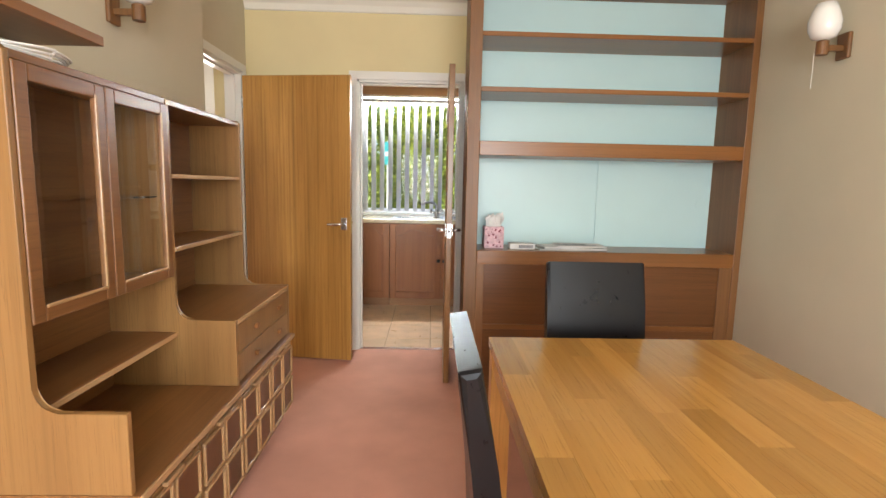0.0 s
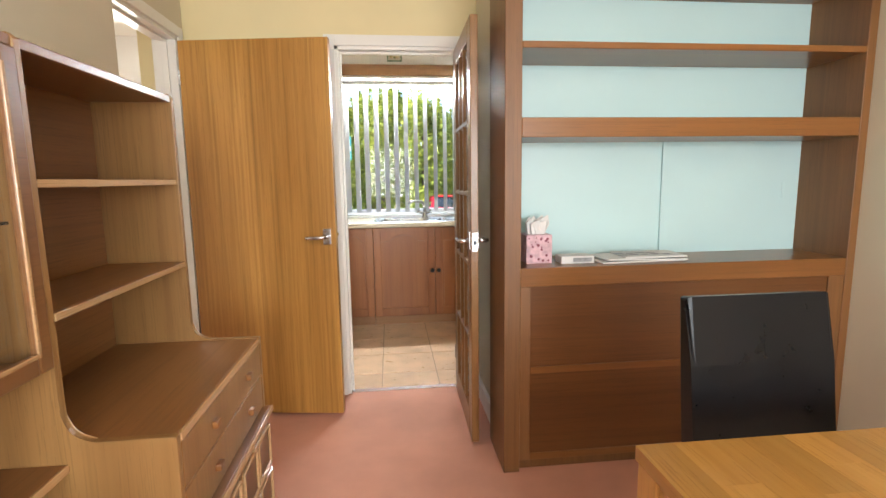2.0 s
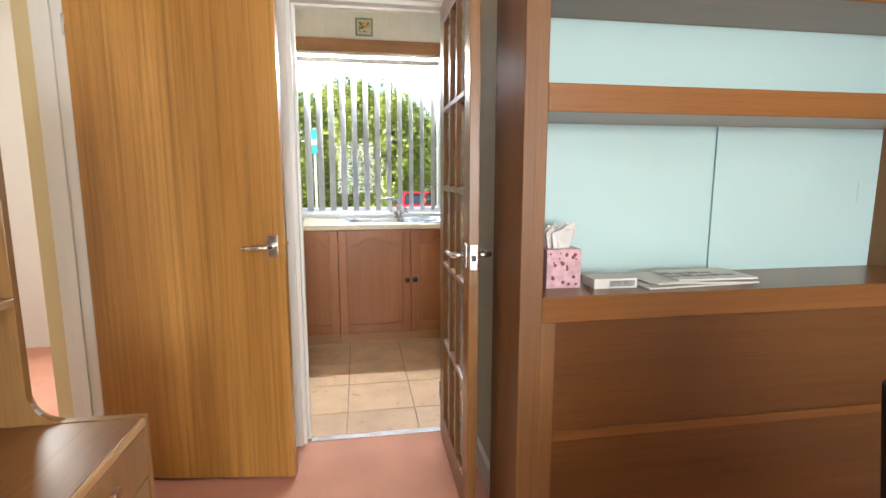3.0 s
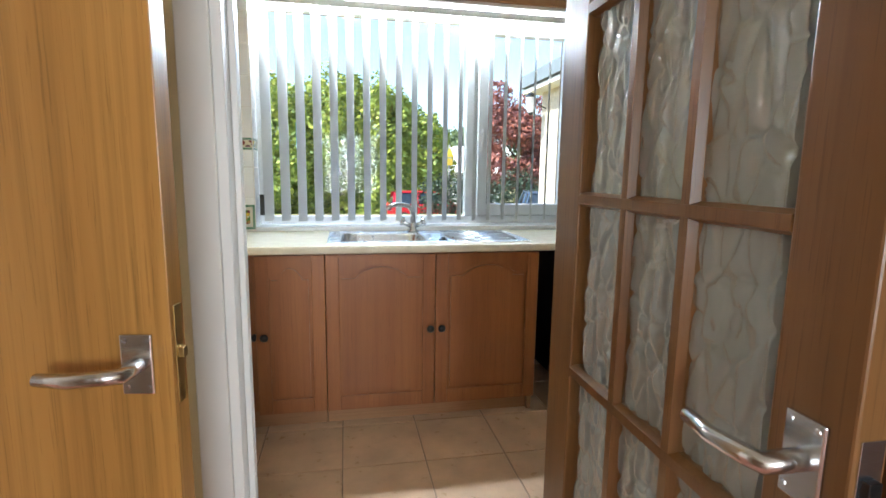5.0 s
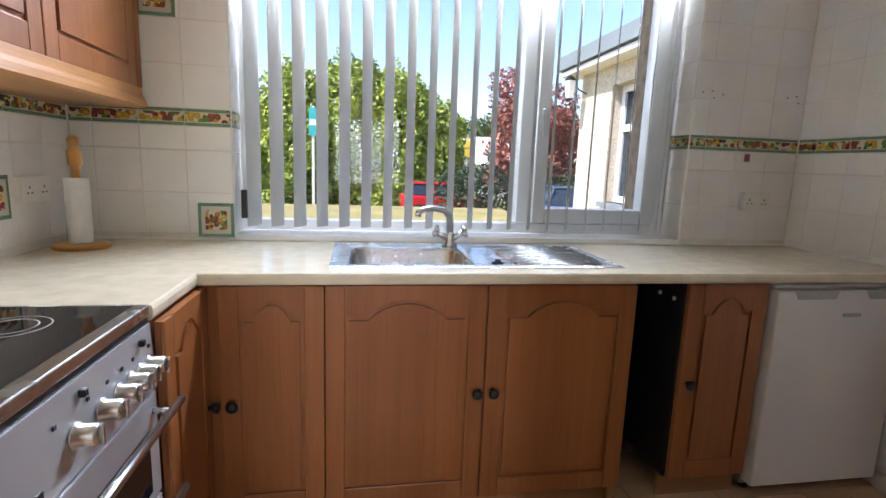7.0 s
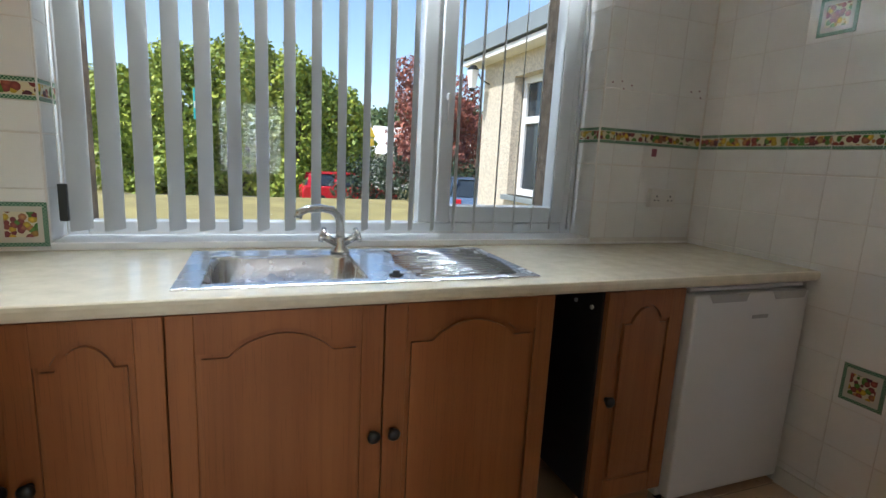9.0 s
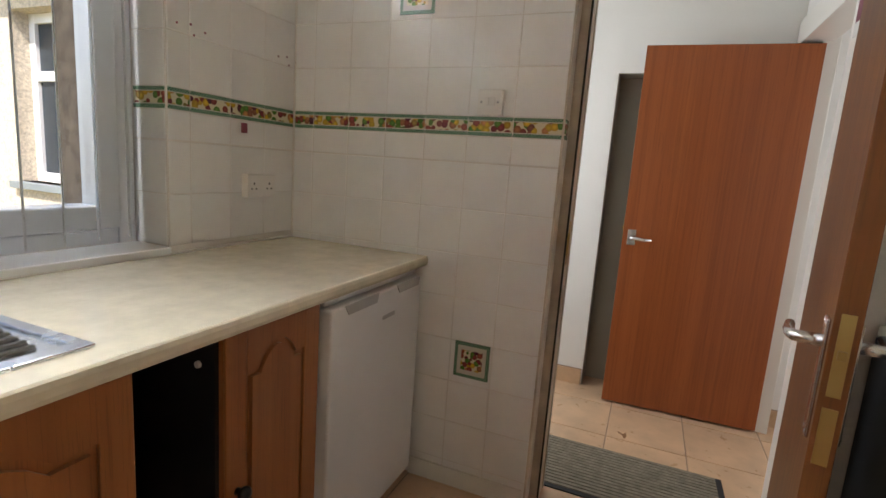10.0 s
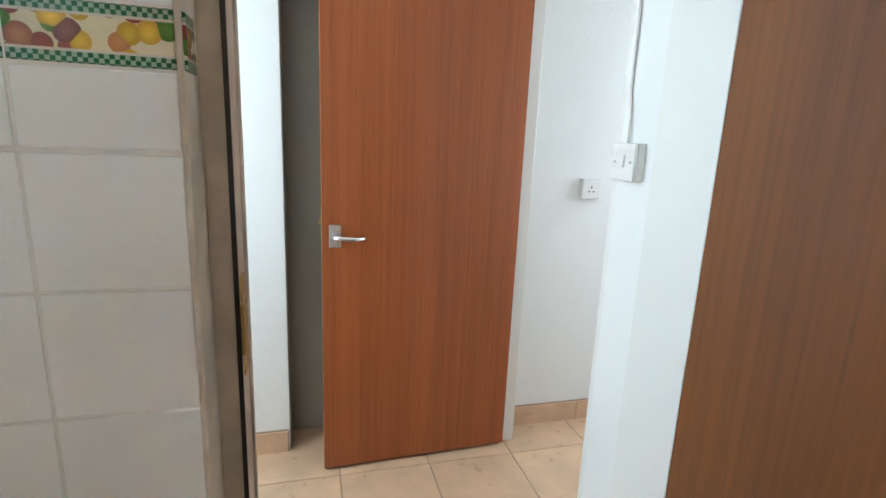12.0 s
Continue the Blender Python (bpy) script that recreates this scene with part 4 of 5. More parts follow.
def sink():
    s = thing("sink", pose(0.45, 6.15, 0.91), "stainless steel sink with a ribbed drainer", "sink")
    bm = bmesh.new()
    # rim as a ring round the bowl and drainer
    x0, x1, y0, y1 = -0.066, 0.967, 5.912, 6.405
    bx0, bx1, by0, by1 = 0.0, 0.43, 5.955, 6.3
    box(bm, x0, bx0, y0, y1, 0.905, 0.9165, b=0.003)
    box(bm, bx0, bx1, y0, by0, 0.905, 0.9165, b=0.003)
    box(bm, bx0, bx1, by1, y1, 0.905, 0.9165, b=0.003)
    box(bm, bx1, 0.5, y0, y1, 0.905, 0.9165, b=0.003)
    box(bm, 0.5, x1, y0, 5.945, 0.905, 0.9165, b=0.003)
    box(bm, 0.5, x1, 6.37, y1, 0.905, 0.9165, b=0.003)
    box(bm, 0.94, x1, 5.945, 6.37, 0.905, 0.9165, b=0.003)
    box(bm, 0.5, 0.94, 5.945, 6.37, 0.902, 0.911)
    part("rim", bm, STEEL, s)
    bm = bmesh.new()
    n, rings = 40, []
    cx, cy, hw, hd = (bx0 + bx1) / 2, (by0 + by1) / 2, (bx1 - bx0) / 2 + 0.004, (by1 - by0) / 2 + 0.004
    for sc, z, pw in ((1.0, 0.914, 0.28), (0.97, 0.905, 0.3), (0.94, 0.8, 0.32), (0.9, 0.762, 0.35), (0.75, 0.752, 0.45), (0.1, 0.748, 1.0)):
        ring = []
        for k in range(n):
            a = 2 * math.pi * k / n
            ca, sa = math.cos(a), math.sin(a)
            ring.append(bm.verts.new((cx + hw * sc * math.copysign(abs(ca) ** pw, ca), cy + hd * sc * math.copysign(abs(sa) ** pw, sa), z)))
        rings.append(ring)
    for a, c in zip(rings, rings[1:]):
        for k in range(n):
            bm.faces.new((a[k], a[(k + 1) % n], c[(k + 1) % n], c[k]))
    bm.faces.new(rings[-1])
    part("bowl", bm, STEEL, s, smooth=True)
    for i in range(13):
        y = 5.972 + i * 0.031
        bm = bmesh.new()
        tube(bm, [(0.56 + 0.008 * abs(i - 6) * 0.6, y, 0.9115), (0.93 - 0.004 * abs(i - 6), y, 0.9135)], 0.0075, 8)
        part("drainer_rib", bm, STEEL, s, smooth=True)
    bm = bmesh.new()
    lathe(bm, (0.515, 5.975, 0.9165), [(0.022, 0.0), (0.022, 0.004), (0.012, 0.006), (0.01, 0.014), (0.004, 0.016)], 16)
    part("plug", bm, BLACK, s, "black rubber plug", smooth=True)
    bm = bmesh.new()
    lathe(bm, (cx, cy, 0.749), [(0.035, 0), (0.03, 0.003), (0.012, 0.001)], 20)
    part("waste", bm, CHROME, s)


sink()

tap = thing("mixer_tap", pose(0.408, 6.345, 0.9165), "chrome mixer tap with cross-head handles", "tap")
bm = bmesh.new()
lathe(bm, (0.408, 6.345, 0.9165), [(0.034, 0), (0.032, 0.01), (0.022, 0.02), (0.02, 0.05), (0.017, 0.058)], 18)
part("body", bm, CHROME, tap, smooth=True)
bm = bmesh.new()
tube(bm, [(0.408, 6.345, 0.955), (0.408, 6.343, 1.005), (0.4, 6.336, 1.045), (0.375, 6.32, 1.068), (0.33, 6.29, 1.078), (0.285, 6.262, 1.076), (0.262, 6.248, 1.066), (0.258, 6.246, 1.048)], [0.016, 0.015, 0.0145, 0.014, 0.0135, 0.013, 0.013, 0.0135], 14)
part("spout", bm, CHROME, tap, smooth=True)
for sgn in (-1, 1):
    hx = 0.408 + sgn * 0.045
    bm = bmesh.new()
    tube(bm, [(0.408, 6.343, 0.945), (hx - sgn * 0.01, 6.34, 0.962), (hx + sgn * 0.01, 6.338, 0.975)], [0.014, 0.013, 0.016], 12)
    h = part("handle", bm, CHROME, tap, smooth=True)
    bm = bmesh.new()
    for k in range(2):
        a = math.pi * k / 2 + 0.5
        v = Vector((sgn * -0.35, 0, 0.94)) * math.cos(a) * 0.026 + Vector((0, 1, 0)) * math.sin(a) * 0.026
        c = Vector((hx + sgn * 0.016, 6.337, 0.98))
        tube(bm, [c - v, c, c + v], [0.008, 0.01, 0.008], 10)
    part("cross_head", bm, CHROME, h, smooth=True)


def fridge():
    f = thing("fridge", pose(1.835, 6.12, 0), "small white fridge under the worktop", "fridge")
    x0, x1 = 1.545, 2.118
    part("body", boxes((x0 + 0.003, x1 - 0.003, 5.9, 6.42, 0.03, 0.845), b=0.004), FRIDGE, f)
    part("top_cap", boxes((x0, x1, 5.865, 6.42, 0.846, 0.862), b=0.005), FRIDGE, f)
    part("door", boxes((x0, x1, 5.838, 5.896, 0.055, 0.842), b=0.008), FRIDGE, f)
    for a, c in ((x0 + 0.06, x0 + 0.25), (x1 - 0.2, x1 - 0.02)):
        bm = bmesh.new()
        prism(bm, [(a, 0.842), (c, 0.842), (c - 0.01, 0.812), (a + 0.02, 0.812)], "y", 5.8345, 5.8375)
        part("grip", bm, GREYPLASTIC, f, "grey recessed door grip")
    part("badge", boxes((1.83, 1.91, 5.835, 5.838, 0.742, 0.756), b=0.001), GREYPLASTIC, f, "small grey badge")
    part("gasket", boxes((x0 + 0.01, x1 - 0.01, 5.896, 5.9, 0.06, 0.84)), MAT_RIM, f)
    for fx in (x0 + 0.05, x1 - 0.05):
        bm = bmesh.new()
        lathe(bm, (fx, 5.93, 0), [(0.018, 0), (0.018, 0.012), (0.01, 0.014), (0.01, 0.032)], 10)
        part("foot", bm, BLACK, f)


GREYPLASTIC = plain("grey_plastic", (0.42, 0.42, 0.42), 0.4, vary=0.05)
fridge()


def cooker():
    c = thing("range_cooker", pose(-0.75, 5.2, 0), "stainless steel cooker with a black ceramic hob", "cooker")
    XF, y0, y1 = -0.44, 4.9, 5.506
    part("body", boxes((-1.06, XF - 0.02, y0, y1, 0.03, 0.885), b=0.003), STEEL, c)
    part("hob", boxes((-1.06, XF - 0.035, y0 + 0.004, y1 - 0.004, 0.9, 0.911), b=0.002), HOB, c, "black ceramic hob")
    part("hob_trim", boxes((XF - 0.035, XF - 0.003, y0, y1, 0.885, 0.912), (-1.06, XF - 0.035, y0, y0 + 0.004, 0.885, 0.912), (-1.06, XF - 0.035, y1 - 0.004, y1, 0.885, 0.912), b=0.003), STEEL, c)
    for hx, hy, r in ((-0.64, 5.36, 0.07), (-0.64, 5.07, 0.09), (-0.9, 5.36, 0.09), (-0.9, 5.07, 0.07)):
        bm = bmesh.new()
        for rr in (r, r * 0.7):
            a = [bm.verts.new((hx + rr * math.cos(k * math.pi / 16), hy + rr * math.sin(k * math.pi / 16), 0.9114)) for k in range(32)]
            b = [bm.verts.new((hx + (rr - 0.003) * math.cos(k * math.pi / 16), hy + (rr - 0.003) * math.sin(k * math.pi / 16), 0.9114)) for k in range(32)]
            for k in range(32):
                bm.faces.new((a[k], a[(k + 1) % 32], b[(k + 1) % 32], b[k]))
        part("heat_ring", bm, GREYPLASTIC, c)
    bm = bmesh.new()
    prism(bm, [(XF - 0.02, 0.715), (XF + 0.004, 0.715), (XF - 0.004, 0.868), (XF - 0.02, 0.868)], "y", y0, y1, b=0.002)
    part("control_panel", bm, SILVER, c)
    part("shadow_gap", boxes((XF - 0.02, XF - 0.008, y0 + 0.002, y1 - 0.002, 0.868, 0.885)), BLACK, c)
    for i, y in enumerate((5.47, 5.425, 5.38, 5.325, 5.26, 5.17)):
        z = 0.78
        bm = bmesh.new()
        lathe(bm, (XF + 0.002, y, z), [(0.024, 0.0), (0.024, 0.004), (0.019, 0.006), (0.0195, 0.034), (0.016, 0.038)], 20, "x")
        k = part("knob", bm, CHROME, c, "chrome control knob", smooth=True)
        part("pointer", boxes((XF + 0.04, XF + 0.047, y - 0.003, y + 0.003, z - 0.019, z + 0.019), b=0.002), CHROME, k)
    for y in (5.44, 5.2):
        part("button", boxes((XF - 0.002, XF + 0.01, y - 0.007, y + 0.007, 0.836, 0.85), b=0.002), BLACK, c)
    for y in (5.48, 5.4, 5.35, 5.29, 5.22, 5.12):
        part("marking", boxes((XF - 0.001, XF + 0.0015, y - 0.004, y + 0.004, 0.818, 0.826)), BLACK, c)
    part("badge", boxes((XF + 0.003, XF + 0.007, 4.98, 5.07, 0.73, 0.75), b=0.002), BLACK, c, "small dark badge")
    for z0, z1, hz in ((0.45, 0.705, 0.665), (0.06, 0.44, 0.43)):
        d = part("oven_door", boxes((XF - 0.02, XF + 0.002, y0 + 0.003, y1 - 0.003, z0, z1), b=0.004), SILVER, c)
        part("oven_glass", boxes((XF + 0.002, XF + 0.004, y0 + 0.06, y1 - 0.06, z0 + 0.03, z1 - 0.075)), HOB, d, "black oven glass")
        bm = bmesh.new()
        tube(bm, [(XF, y0 + 0.06, hz), (XF + 0.04, y0 + 0.06, hz), (XF + 0.045, y0 + 0.03, hz)], 0.007, 10)
        tube(bm, [(XF, y1 - 0.03, hz), (XF + 0.04, y1 - 0.03, hz)], 0.007, 10)
        tube(bm, [(XF + 0.045, y0 + 0.01, hz), (XF + 0.045, y1 + 0.03, hz)], 0.0105, 12)
        part("handle", bm, CHROME, d, "chrome bar handle", smooth=True)
    part("plinth", boxes((-1.0, XF - 0.05, y0 + 0.01, y1 - 0.01, 0, 0.06)), BLACK, c)


cooker()

u = thing("wall_cabinet", pose(-0.94, 6.0, 1.42), "oak wall cabinet with raised panel doors and a moulded cornice", "cabinet")
part("body", boxes((-1.075, -0.825, 5.3, 6.44, 1.5, 2.2)), OAK, u)
turn = Matrix.Translation((-0.81, 5.3, 0)) @ Matrix.Rotation(radians(90), 4, "Z")
for a in (0.002, 0.572):
    arched_door(u, a, a + 0.564, 1.5, 2.2, 0.0, flip=turn)
bm = bmesh.new()
prism(bm, [(-1.07, 1.425), (-0.79, 1.425), (-0.775, 1.432), (-0.78, 1.455), (-0.79, 1.47), (-0.795, 1.5), (-1.07, 1.5)], "y", 5.3, 6.45)
part("cornice", bm, OAK_Y, u)
part("end_post", boxes((-0.83, -0.795, 6.437, 6.468, 1.5, 2.2), b=0.003), OAK, u)

roll = thing("kitchen_roll_holder", pose(-0.955, 6.27, 0.91), "turned wooden kitchen roll holder with a thin white roll", "roll holder")
bm = bmesh.new()
lathe(bm, (-0.955, 6.27, 0.91), [(0.085, 0), (0.09, 0.006), (0.09, 0.014), (0.082, 0.02)], 28)
part("base", bm, BEECH, roll, smooth=False)
bm = bmesh.new()
lathe(bm, (-0.955, 6.27, 0.93), [(0.014, 0.0), (0.014, 0.27), (0.022, 0.275), (0.022, 0.325), (0.012, 0.335), (0.018, 0.345), (0.019, 0.365), (0.01, 0.376)], 18)
part("spindle", bm, BEECH, roll, smooth=True)
bm = bmesh.new()
lathe(bm, (-0.955, 6.27, 0.93), [(0.038, 0), (0.038, 0.23)], 24)
part("paper_roll", bm, PAPER, roll, "white paper roll")


def socket(m, label, gangs=2, name="wall_socket", kind="socket"):
    """A moulded plate in the plane y = 0, front towards -y."""
    s = thing(name, m, label, kind, world_space=False)
    w = 0.146 if gangs == 2 else 0.086
    part("back_box", boxes((-w / 2, w / 2, -0.02, 0, -0.043, 0.043), b=0.002), PLASTIC, s)
    part("plate", boxes((-w / 2, w / 2, -0.029, -0.0202, -0.043, 0.043), b=0.003), PLASTIC, s)
    return s


def pins(s, cx):
    part("pin_hole", boxes((cx - 0.003, cx + 0.003, -0.0296, -0.0285, 0.004, 0.013)), BLACK, s)
    for d in (-0.011, 0.011):
        part("pin_hole", boxes((cx + d - 0.004, cx + d + 0.004, -0.0296, -0.0285, -0.013, -0.008)), BLACK, s)


def rockers(s, xs):
    for x in xs:
        part("rocker", boxes((x - 0.009, x + 0.009, -0.0335, -0.0285, -0.012, 0.016), b=0.002), PLASTIC, s)
    for d in (-0.03, 0.03):
        bm = bmesh.new()
        lathe(bm, (d, -0.0295, 0), [(0.004, 0), (0.003, 0.001)], 8, "y")
        part("screw", bm, GREYPLASTIC, s)


s = socket(pose(1.95, 6.488, 1.13), "white double wall socket above the worktop", 2)
pins(s, -0.04), pins(s, 0.04)
s = socket(pose(-1.078, 6.215, 1.12, 0, 0, 90), "white double wall socket beside the window", 2)
pins(s, -0.04), pins(s, 0.04)
s = socket(pose(2.163, 5.632, 1.482, 0, 0, -90), "white double light switch on the tiles", 1, "light_switch", "switch")
rockers(s, (-0.011, 0.011))
s = socket(pose(3.45, 4.05, 1.12, 0, 0, -90), "white single wall socket in the lobby", 1)
pins(s, 0.0)
s = socket(pose(2.52, 4.5, 1.27, 0, 0, 180), "white surface switch on the door lining", 1, "light_switch", "switch")
rockers(s, (0.0,))
bm = bmesh.new()
tube(bm, [(2.54, 4.507, 1.31), (2.54, 4.508, 1.37), (2.555, 4.506, 1.43), (2.56, 4.506, 2.3)], 0.004, 8)
cable = tagged(part("cable", bm, PLASTIC), "white surface cable above the switch", "cable")
# fuse spur indicator and rawlplug holes on the window wall
spur = thing("indicator", pose(1.9, 6.482, 1.29), "small red neon indicator on the tiles", "indicator")
part("lens", boxes((1.873, 1.897, 6.481, 6.4885, 1.322, 1.358), b=0.001), RED_DOT, spur)
for cx in (1.66, 2.113):
    for dx, dz in ((-0.05, 0.004), (0.0, 0.012), (0.012, -0.018), (0.055, 0.0)):
        bm = bmesh.new()
        lathe(bm, (cx + dx, 6.4882, 1.627 + dz), [(0.004, 0.0), (0.004, 0.0015)], 8, "y")
        tagged(part("wall_plug", bm, RED_DOT), "small red wall plug stuck in the tiles", "wall plug", "wall plugs")

# worktop and units along the hatch wall
u = thing("base_cabinet", pose(1.4, 4.2, 0), "oak base unit under the hatch, body near-black for shade", "cabinet", "kitchen base units")
# darkness behind the open door is put into the body's colour
part("body", boxes((0.7, 2.15, 3.98, 4.45, 0.1, 0.868)), DARK, u)
part("plinth", boxes((0.7, 2.15, 4.4, 4.41, 0, 0.1)), OAK_X, u)
w2 = thing("worktop", pose(1.4, 4.2, 0.87), "cream marbled laminate worktop under the hatch", "worktop")
part("slab", boxes((0.7, 2.14, 3.965, 4.455, 0.872, 0.91), b=0.008), WORKTOP, w2)

mat_ob = thing("doormat", pose(2.55, 4.98, 0), "grey ribbed doormat with a dark rubber rim", "doormat")
part("backing", boxes((2.335, 2.745, 4.645, 5.405, 0.0, 0.006), b=0.002), MAT_RIM, mat_ob)
for i in range(17):
    x = 2.357 + i * 0.0225
    part("rib", boxes((x, x + 0.017, 4.67, 5.38, 0.006, 0.011), b=0.002), MAT_FABRIC, mat_ob)
leaf = bmesh.new()
prism(leaf, [(2.9, 5.05), (2.93, 5.06), (2.955, 5.085), (2.94, 5.055), (2.965, 5.045), (2.925, 5.04)], "z", 0.0005, 0.004)
tagged(part("dead_leaf", leaf, MAHOG_Z), "small dry brown leaf on the tiles", "leaf")


# ---- small dining things ----
def wall_lamp(m, label):
    w = thing("wall_lamp", m, label, "wall lamp", "wall lamps", world_space=False)
    part("wall_plate", boxes((-0.035, 0.035, -0.018, 0, -0.055, 0.055), b=0.006), MAHOG_Z, w, "wooden wall plate")
    bm = bmesh.new()
    box(bm, -0.012, 0.012, -0.11, -0.016, -0.022, 0.002, b=0.003)
    lathe(bm, (0, -0.105, -0.04), [(0.022, 0), (0.024, 0.01), (0.024, 0.055), (0.018, 0.06)], 16)
    part("arm", bm, MAHOG_Z, w)
    bm = bmesh.new()
    lathe(bm, (0, -0.105, 0.022), [(0.02, 0), (0.045, 0.01), (0.06, 0.04), (0.063, 0.075), (0.052, 0.115), (0.038, 0.15), (0.034, 0.15)], 20)
    part("shade", bm, OPAL, w, "opal glass shade", smooth=True)


wall_lamp(pose(2.13, 2.975, 1.9, 0, 0, -90), "wooden wall lamp with an opal glass shade, switched off")
wall_lamp(pose(-0.88, 2.775, 1.9, 0, 0, 90), "wooden wall lamp with an opal glass shade, switched off")
bm = bmesh.new()
tube(bm, [(2.0, 2.985, 1.87), (2.0, 2.985, 1.72)], 0.0012, 5)
pull = tagged(part("pull_cord", bm, PLASTIC), "thin white pull cord of the wall lamp", "cord")
sh = thing("wall_shelf", pose(-0.76, 1.9, 1.66), "teak wall shelf above the wall unit", "shelf")
part("board", boxes((-0.878, -0.64, 1.3, 2.34, 1.655, 1.683), b=0.002), TEAK_X_SHADED, sh)
for y in (1.5, 2.1):
    part("bracket", boxes((-0.878, -0.8, y, y + 0.012, 1.62, 1.655), b=0.002), STEEL, sh)
bm = bmesh.new()
for k in range(4):
    tube(bm, [(-0.72 + (0.075 + 0.006 * k) * math.cos(a * math.pi / 12), 2.12 + (0.11 + 0.008 * k) * math.sin(a * math.pi / 12), 1.5605 + 0.007 * (k + 0.5) + 0.004 * math.sin(a * 0.7 + k)) for a in range(25)], 0.0035, 6)
tagged(part("cable_coil", bm, PLASTIC), "coil of pale cable lying on the wall unit", "cable")
tb = thing("tissue_box", pose(0.72, 3.72, 0.905), "pink patterned cube tissue box on the ledge", "tissue box")
part("box", boxes((0.66, 0.775, 3.665, 3.78, 0.905, 1.03), b=0.002), PINK, tb)
for i in range(22):
    x, z = random.uniform(0.67, 0.765), random.uniform(0.915, 1.02)
    bm = bmesh.new()
    lathe(bm, (x, 3.665, z), [(random.uniform(0.003, 0.007), 0), (0.002, 0.0008)], 8, "y")
    part("dot", bm, RED_DOT, tb)
bm = bmesh.new()
for k in range(7):
    a = k * 0.9
    bx, by = 0.717 + 0.022 * math.cos(a), 3.72 + 0.02 * math.sin(a)
    q = [bm.verts.new((bx + dx, by + dy, z)) for dx, dy, z in ((-0.022, -0.01, 1.028), (0.02, 0.008, 1.028), (0.034 + 0.01 * math.cos(a), 0.015, 1.075), (0.012 + 0.02 * math.cos(a), 0.02 * math.sin(a), 1.115 - 0.004 * k), (-0.03, -0.012, 1.08))]
    bm.faces.new(q)
tissue = part("tissue", bm, PAPER, tb, "white paper tissues")
sol = tissue.modifiers.new("thickness", "SOLIDIFY")
sol.thickness = 0.002
cb = thing("card_box", pose(0.88, 3.68, 0.905), "small white card box on the ledge", "box")
part("carton", boxes((0.808, 0.955, 3.635, 3.72, 0.905, 0.937), b=0.002), PAPER, cb)
part("print", boxes((0.86, 0.945, 3.6335, 3.635, 0.912, 0.93)), PRINT, cb)
pp = thing("newspaper", pose(1.17, 3.7, 0.905), "loose stack of folded newspapers on the ledge", "newspaper")
for i, (a, dx, dy) in enumerate(((4, 0, 0), (-6, 0.03, 0.01), (9, -0.02, 0.012), (-2, 0.06, 0.0))):
    bm = bmesh.new()
    box(bm, -0.2 + 0.02 * i, 0.2 - 0.02 * i, -0.085, 0.085, 0, 0.006, b=0.001)
    bm.transform(Matrix.Translation((1.17 + dx, 3.695 + dy, 0.9055 + 0.0065 * i)) @ Matrix.Rotation(radians(a), 4, "Z"))
    part("sheet", bm, PAPER, pp)
for k in range(9):
    bm = bmesh.new()
    x, y = 1.08 + 0.05 * (k % 5), 3.65 + 0.045 * (k // 5)
    box(bm, x, x + 0.04, y, y + 0.02 + 0.01 * (k % 2), 0.9316, 0.9322)
    part("print", bm, PRINT, pp)


# ---- outdoors ----
GRASS = plain("dry_lawn", (0.3, 0.25, 0.09), 0.95, vary=0.25, scale=1.2, grain=40, relief=0.8)
ASPHALT = plain("asphalt", (0.06, 0.06, 0.062), 0.9, vary=0.2, scale=4)
DASH = plain("cream_pebbledash", (0.6, 0.53, 0.42), 0.95, vary=0.3, scale=45, grain=70, relief=1.0)
STONE = plain("brown_stone", (0.28, 0.21, 0.15), 0.9, vary=0.45, scale=14, grain=60, relief=0.8)
FASCIA = plain("grey_fascia", (0.22, 0.25, 0.26), 0.6)
CARRED = plain("red_car_paint", (0.55, 0.02, 0.03), 0.15, vary=0.03, relief=0)
CARBLUE = plain("blue_grey_car_paint", (0.14, 0.2, 0.3), 0.15, 0.2, vary=0.03, relief=0)
TYRE = plain("tyre_rubber", (0.02, 0.02, 0.02), 0.8)
CARGLASS = plain("dark_car_glass", (0.03, 0.04, 0.05), 0.05, vary=0.05, relief=0)
BARK = plain("bark", (0.1, 0.07, 0.05), 0.95, vary=0.3, scale=12)
YELLOWSIGN = plain("yellow_sign", (0.75, 0.5, 0.04), 0.5)


def leaves_material(name, dark, light):
    m, nt, b = material(name, 0.6)
    g = nt.nodes.new("ShaderNodeNewGeometry")
    c = ramp(nt, g.outputs["Random Per Island"], [(0.0, dark), (0.6, tuple((a + d) / 2 for a, d in zip(dark, light))), (1.0, light)])
    nt.links.new(c, b.inputs["Base Color"])
    b.inputs["Subsurface Weight"].default_value = 0.0
    return m


CONIFER = leaves_material("conifer_foliage", (0.12, 0.19, 0.02), (0.46, 0.5, 0.06))
COPPER = leaves_material("copper_foliage", (0.1, 0.03, 0.03), (0.42, 0.14, 0.08))
DEEP = leaves_material("dark_foliage", (0.012, 0.024, 0.012), (0.05, 0.08, 0.03))
FAR = leaves_material("far_foliage", (0.05, 0.09, 0.03), (0.16, 0.2, 0.06))


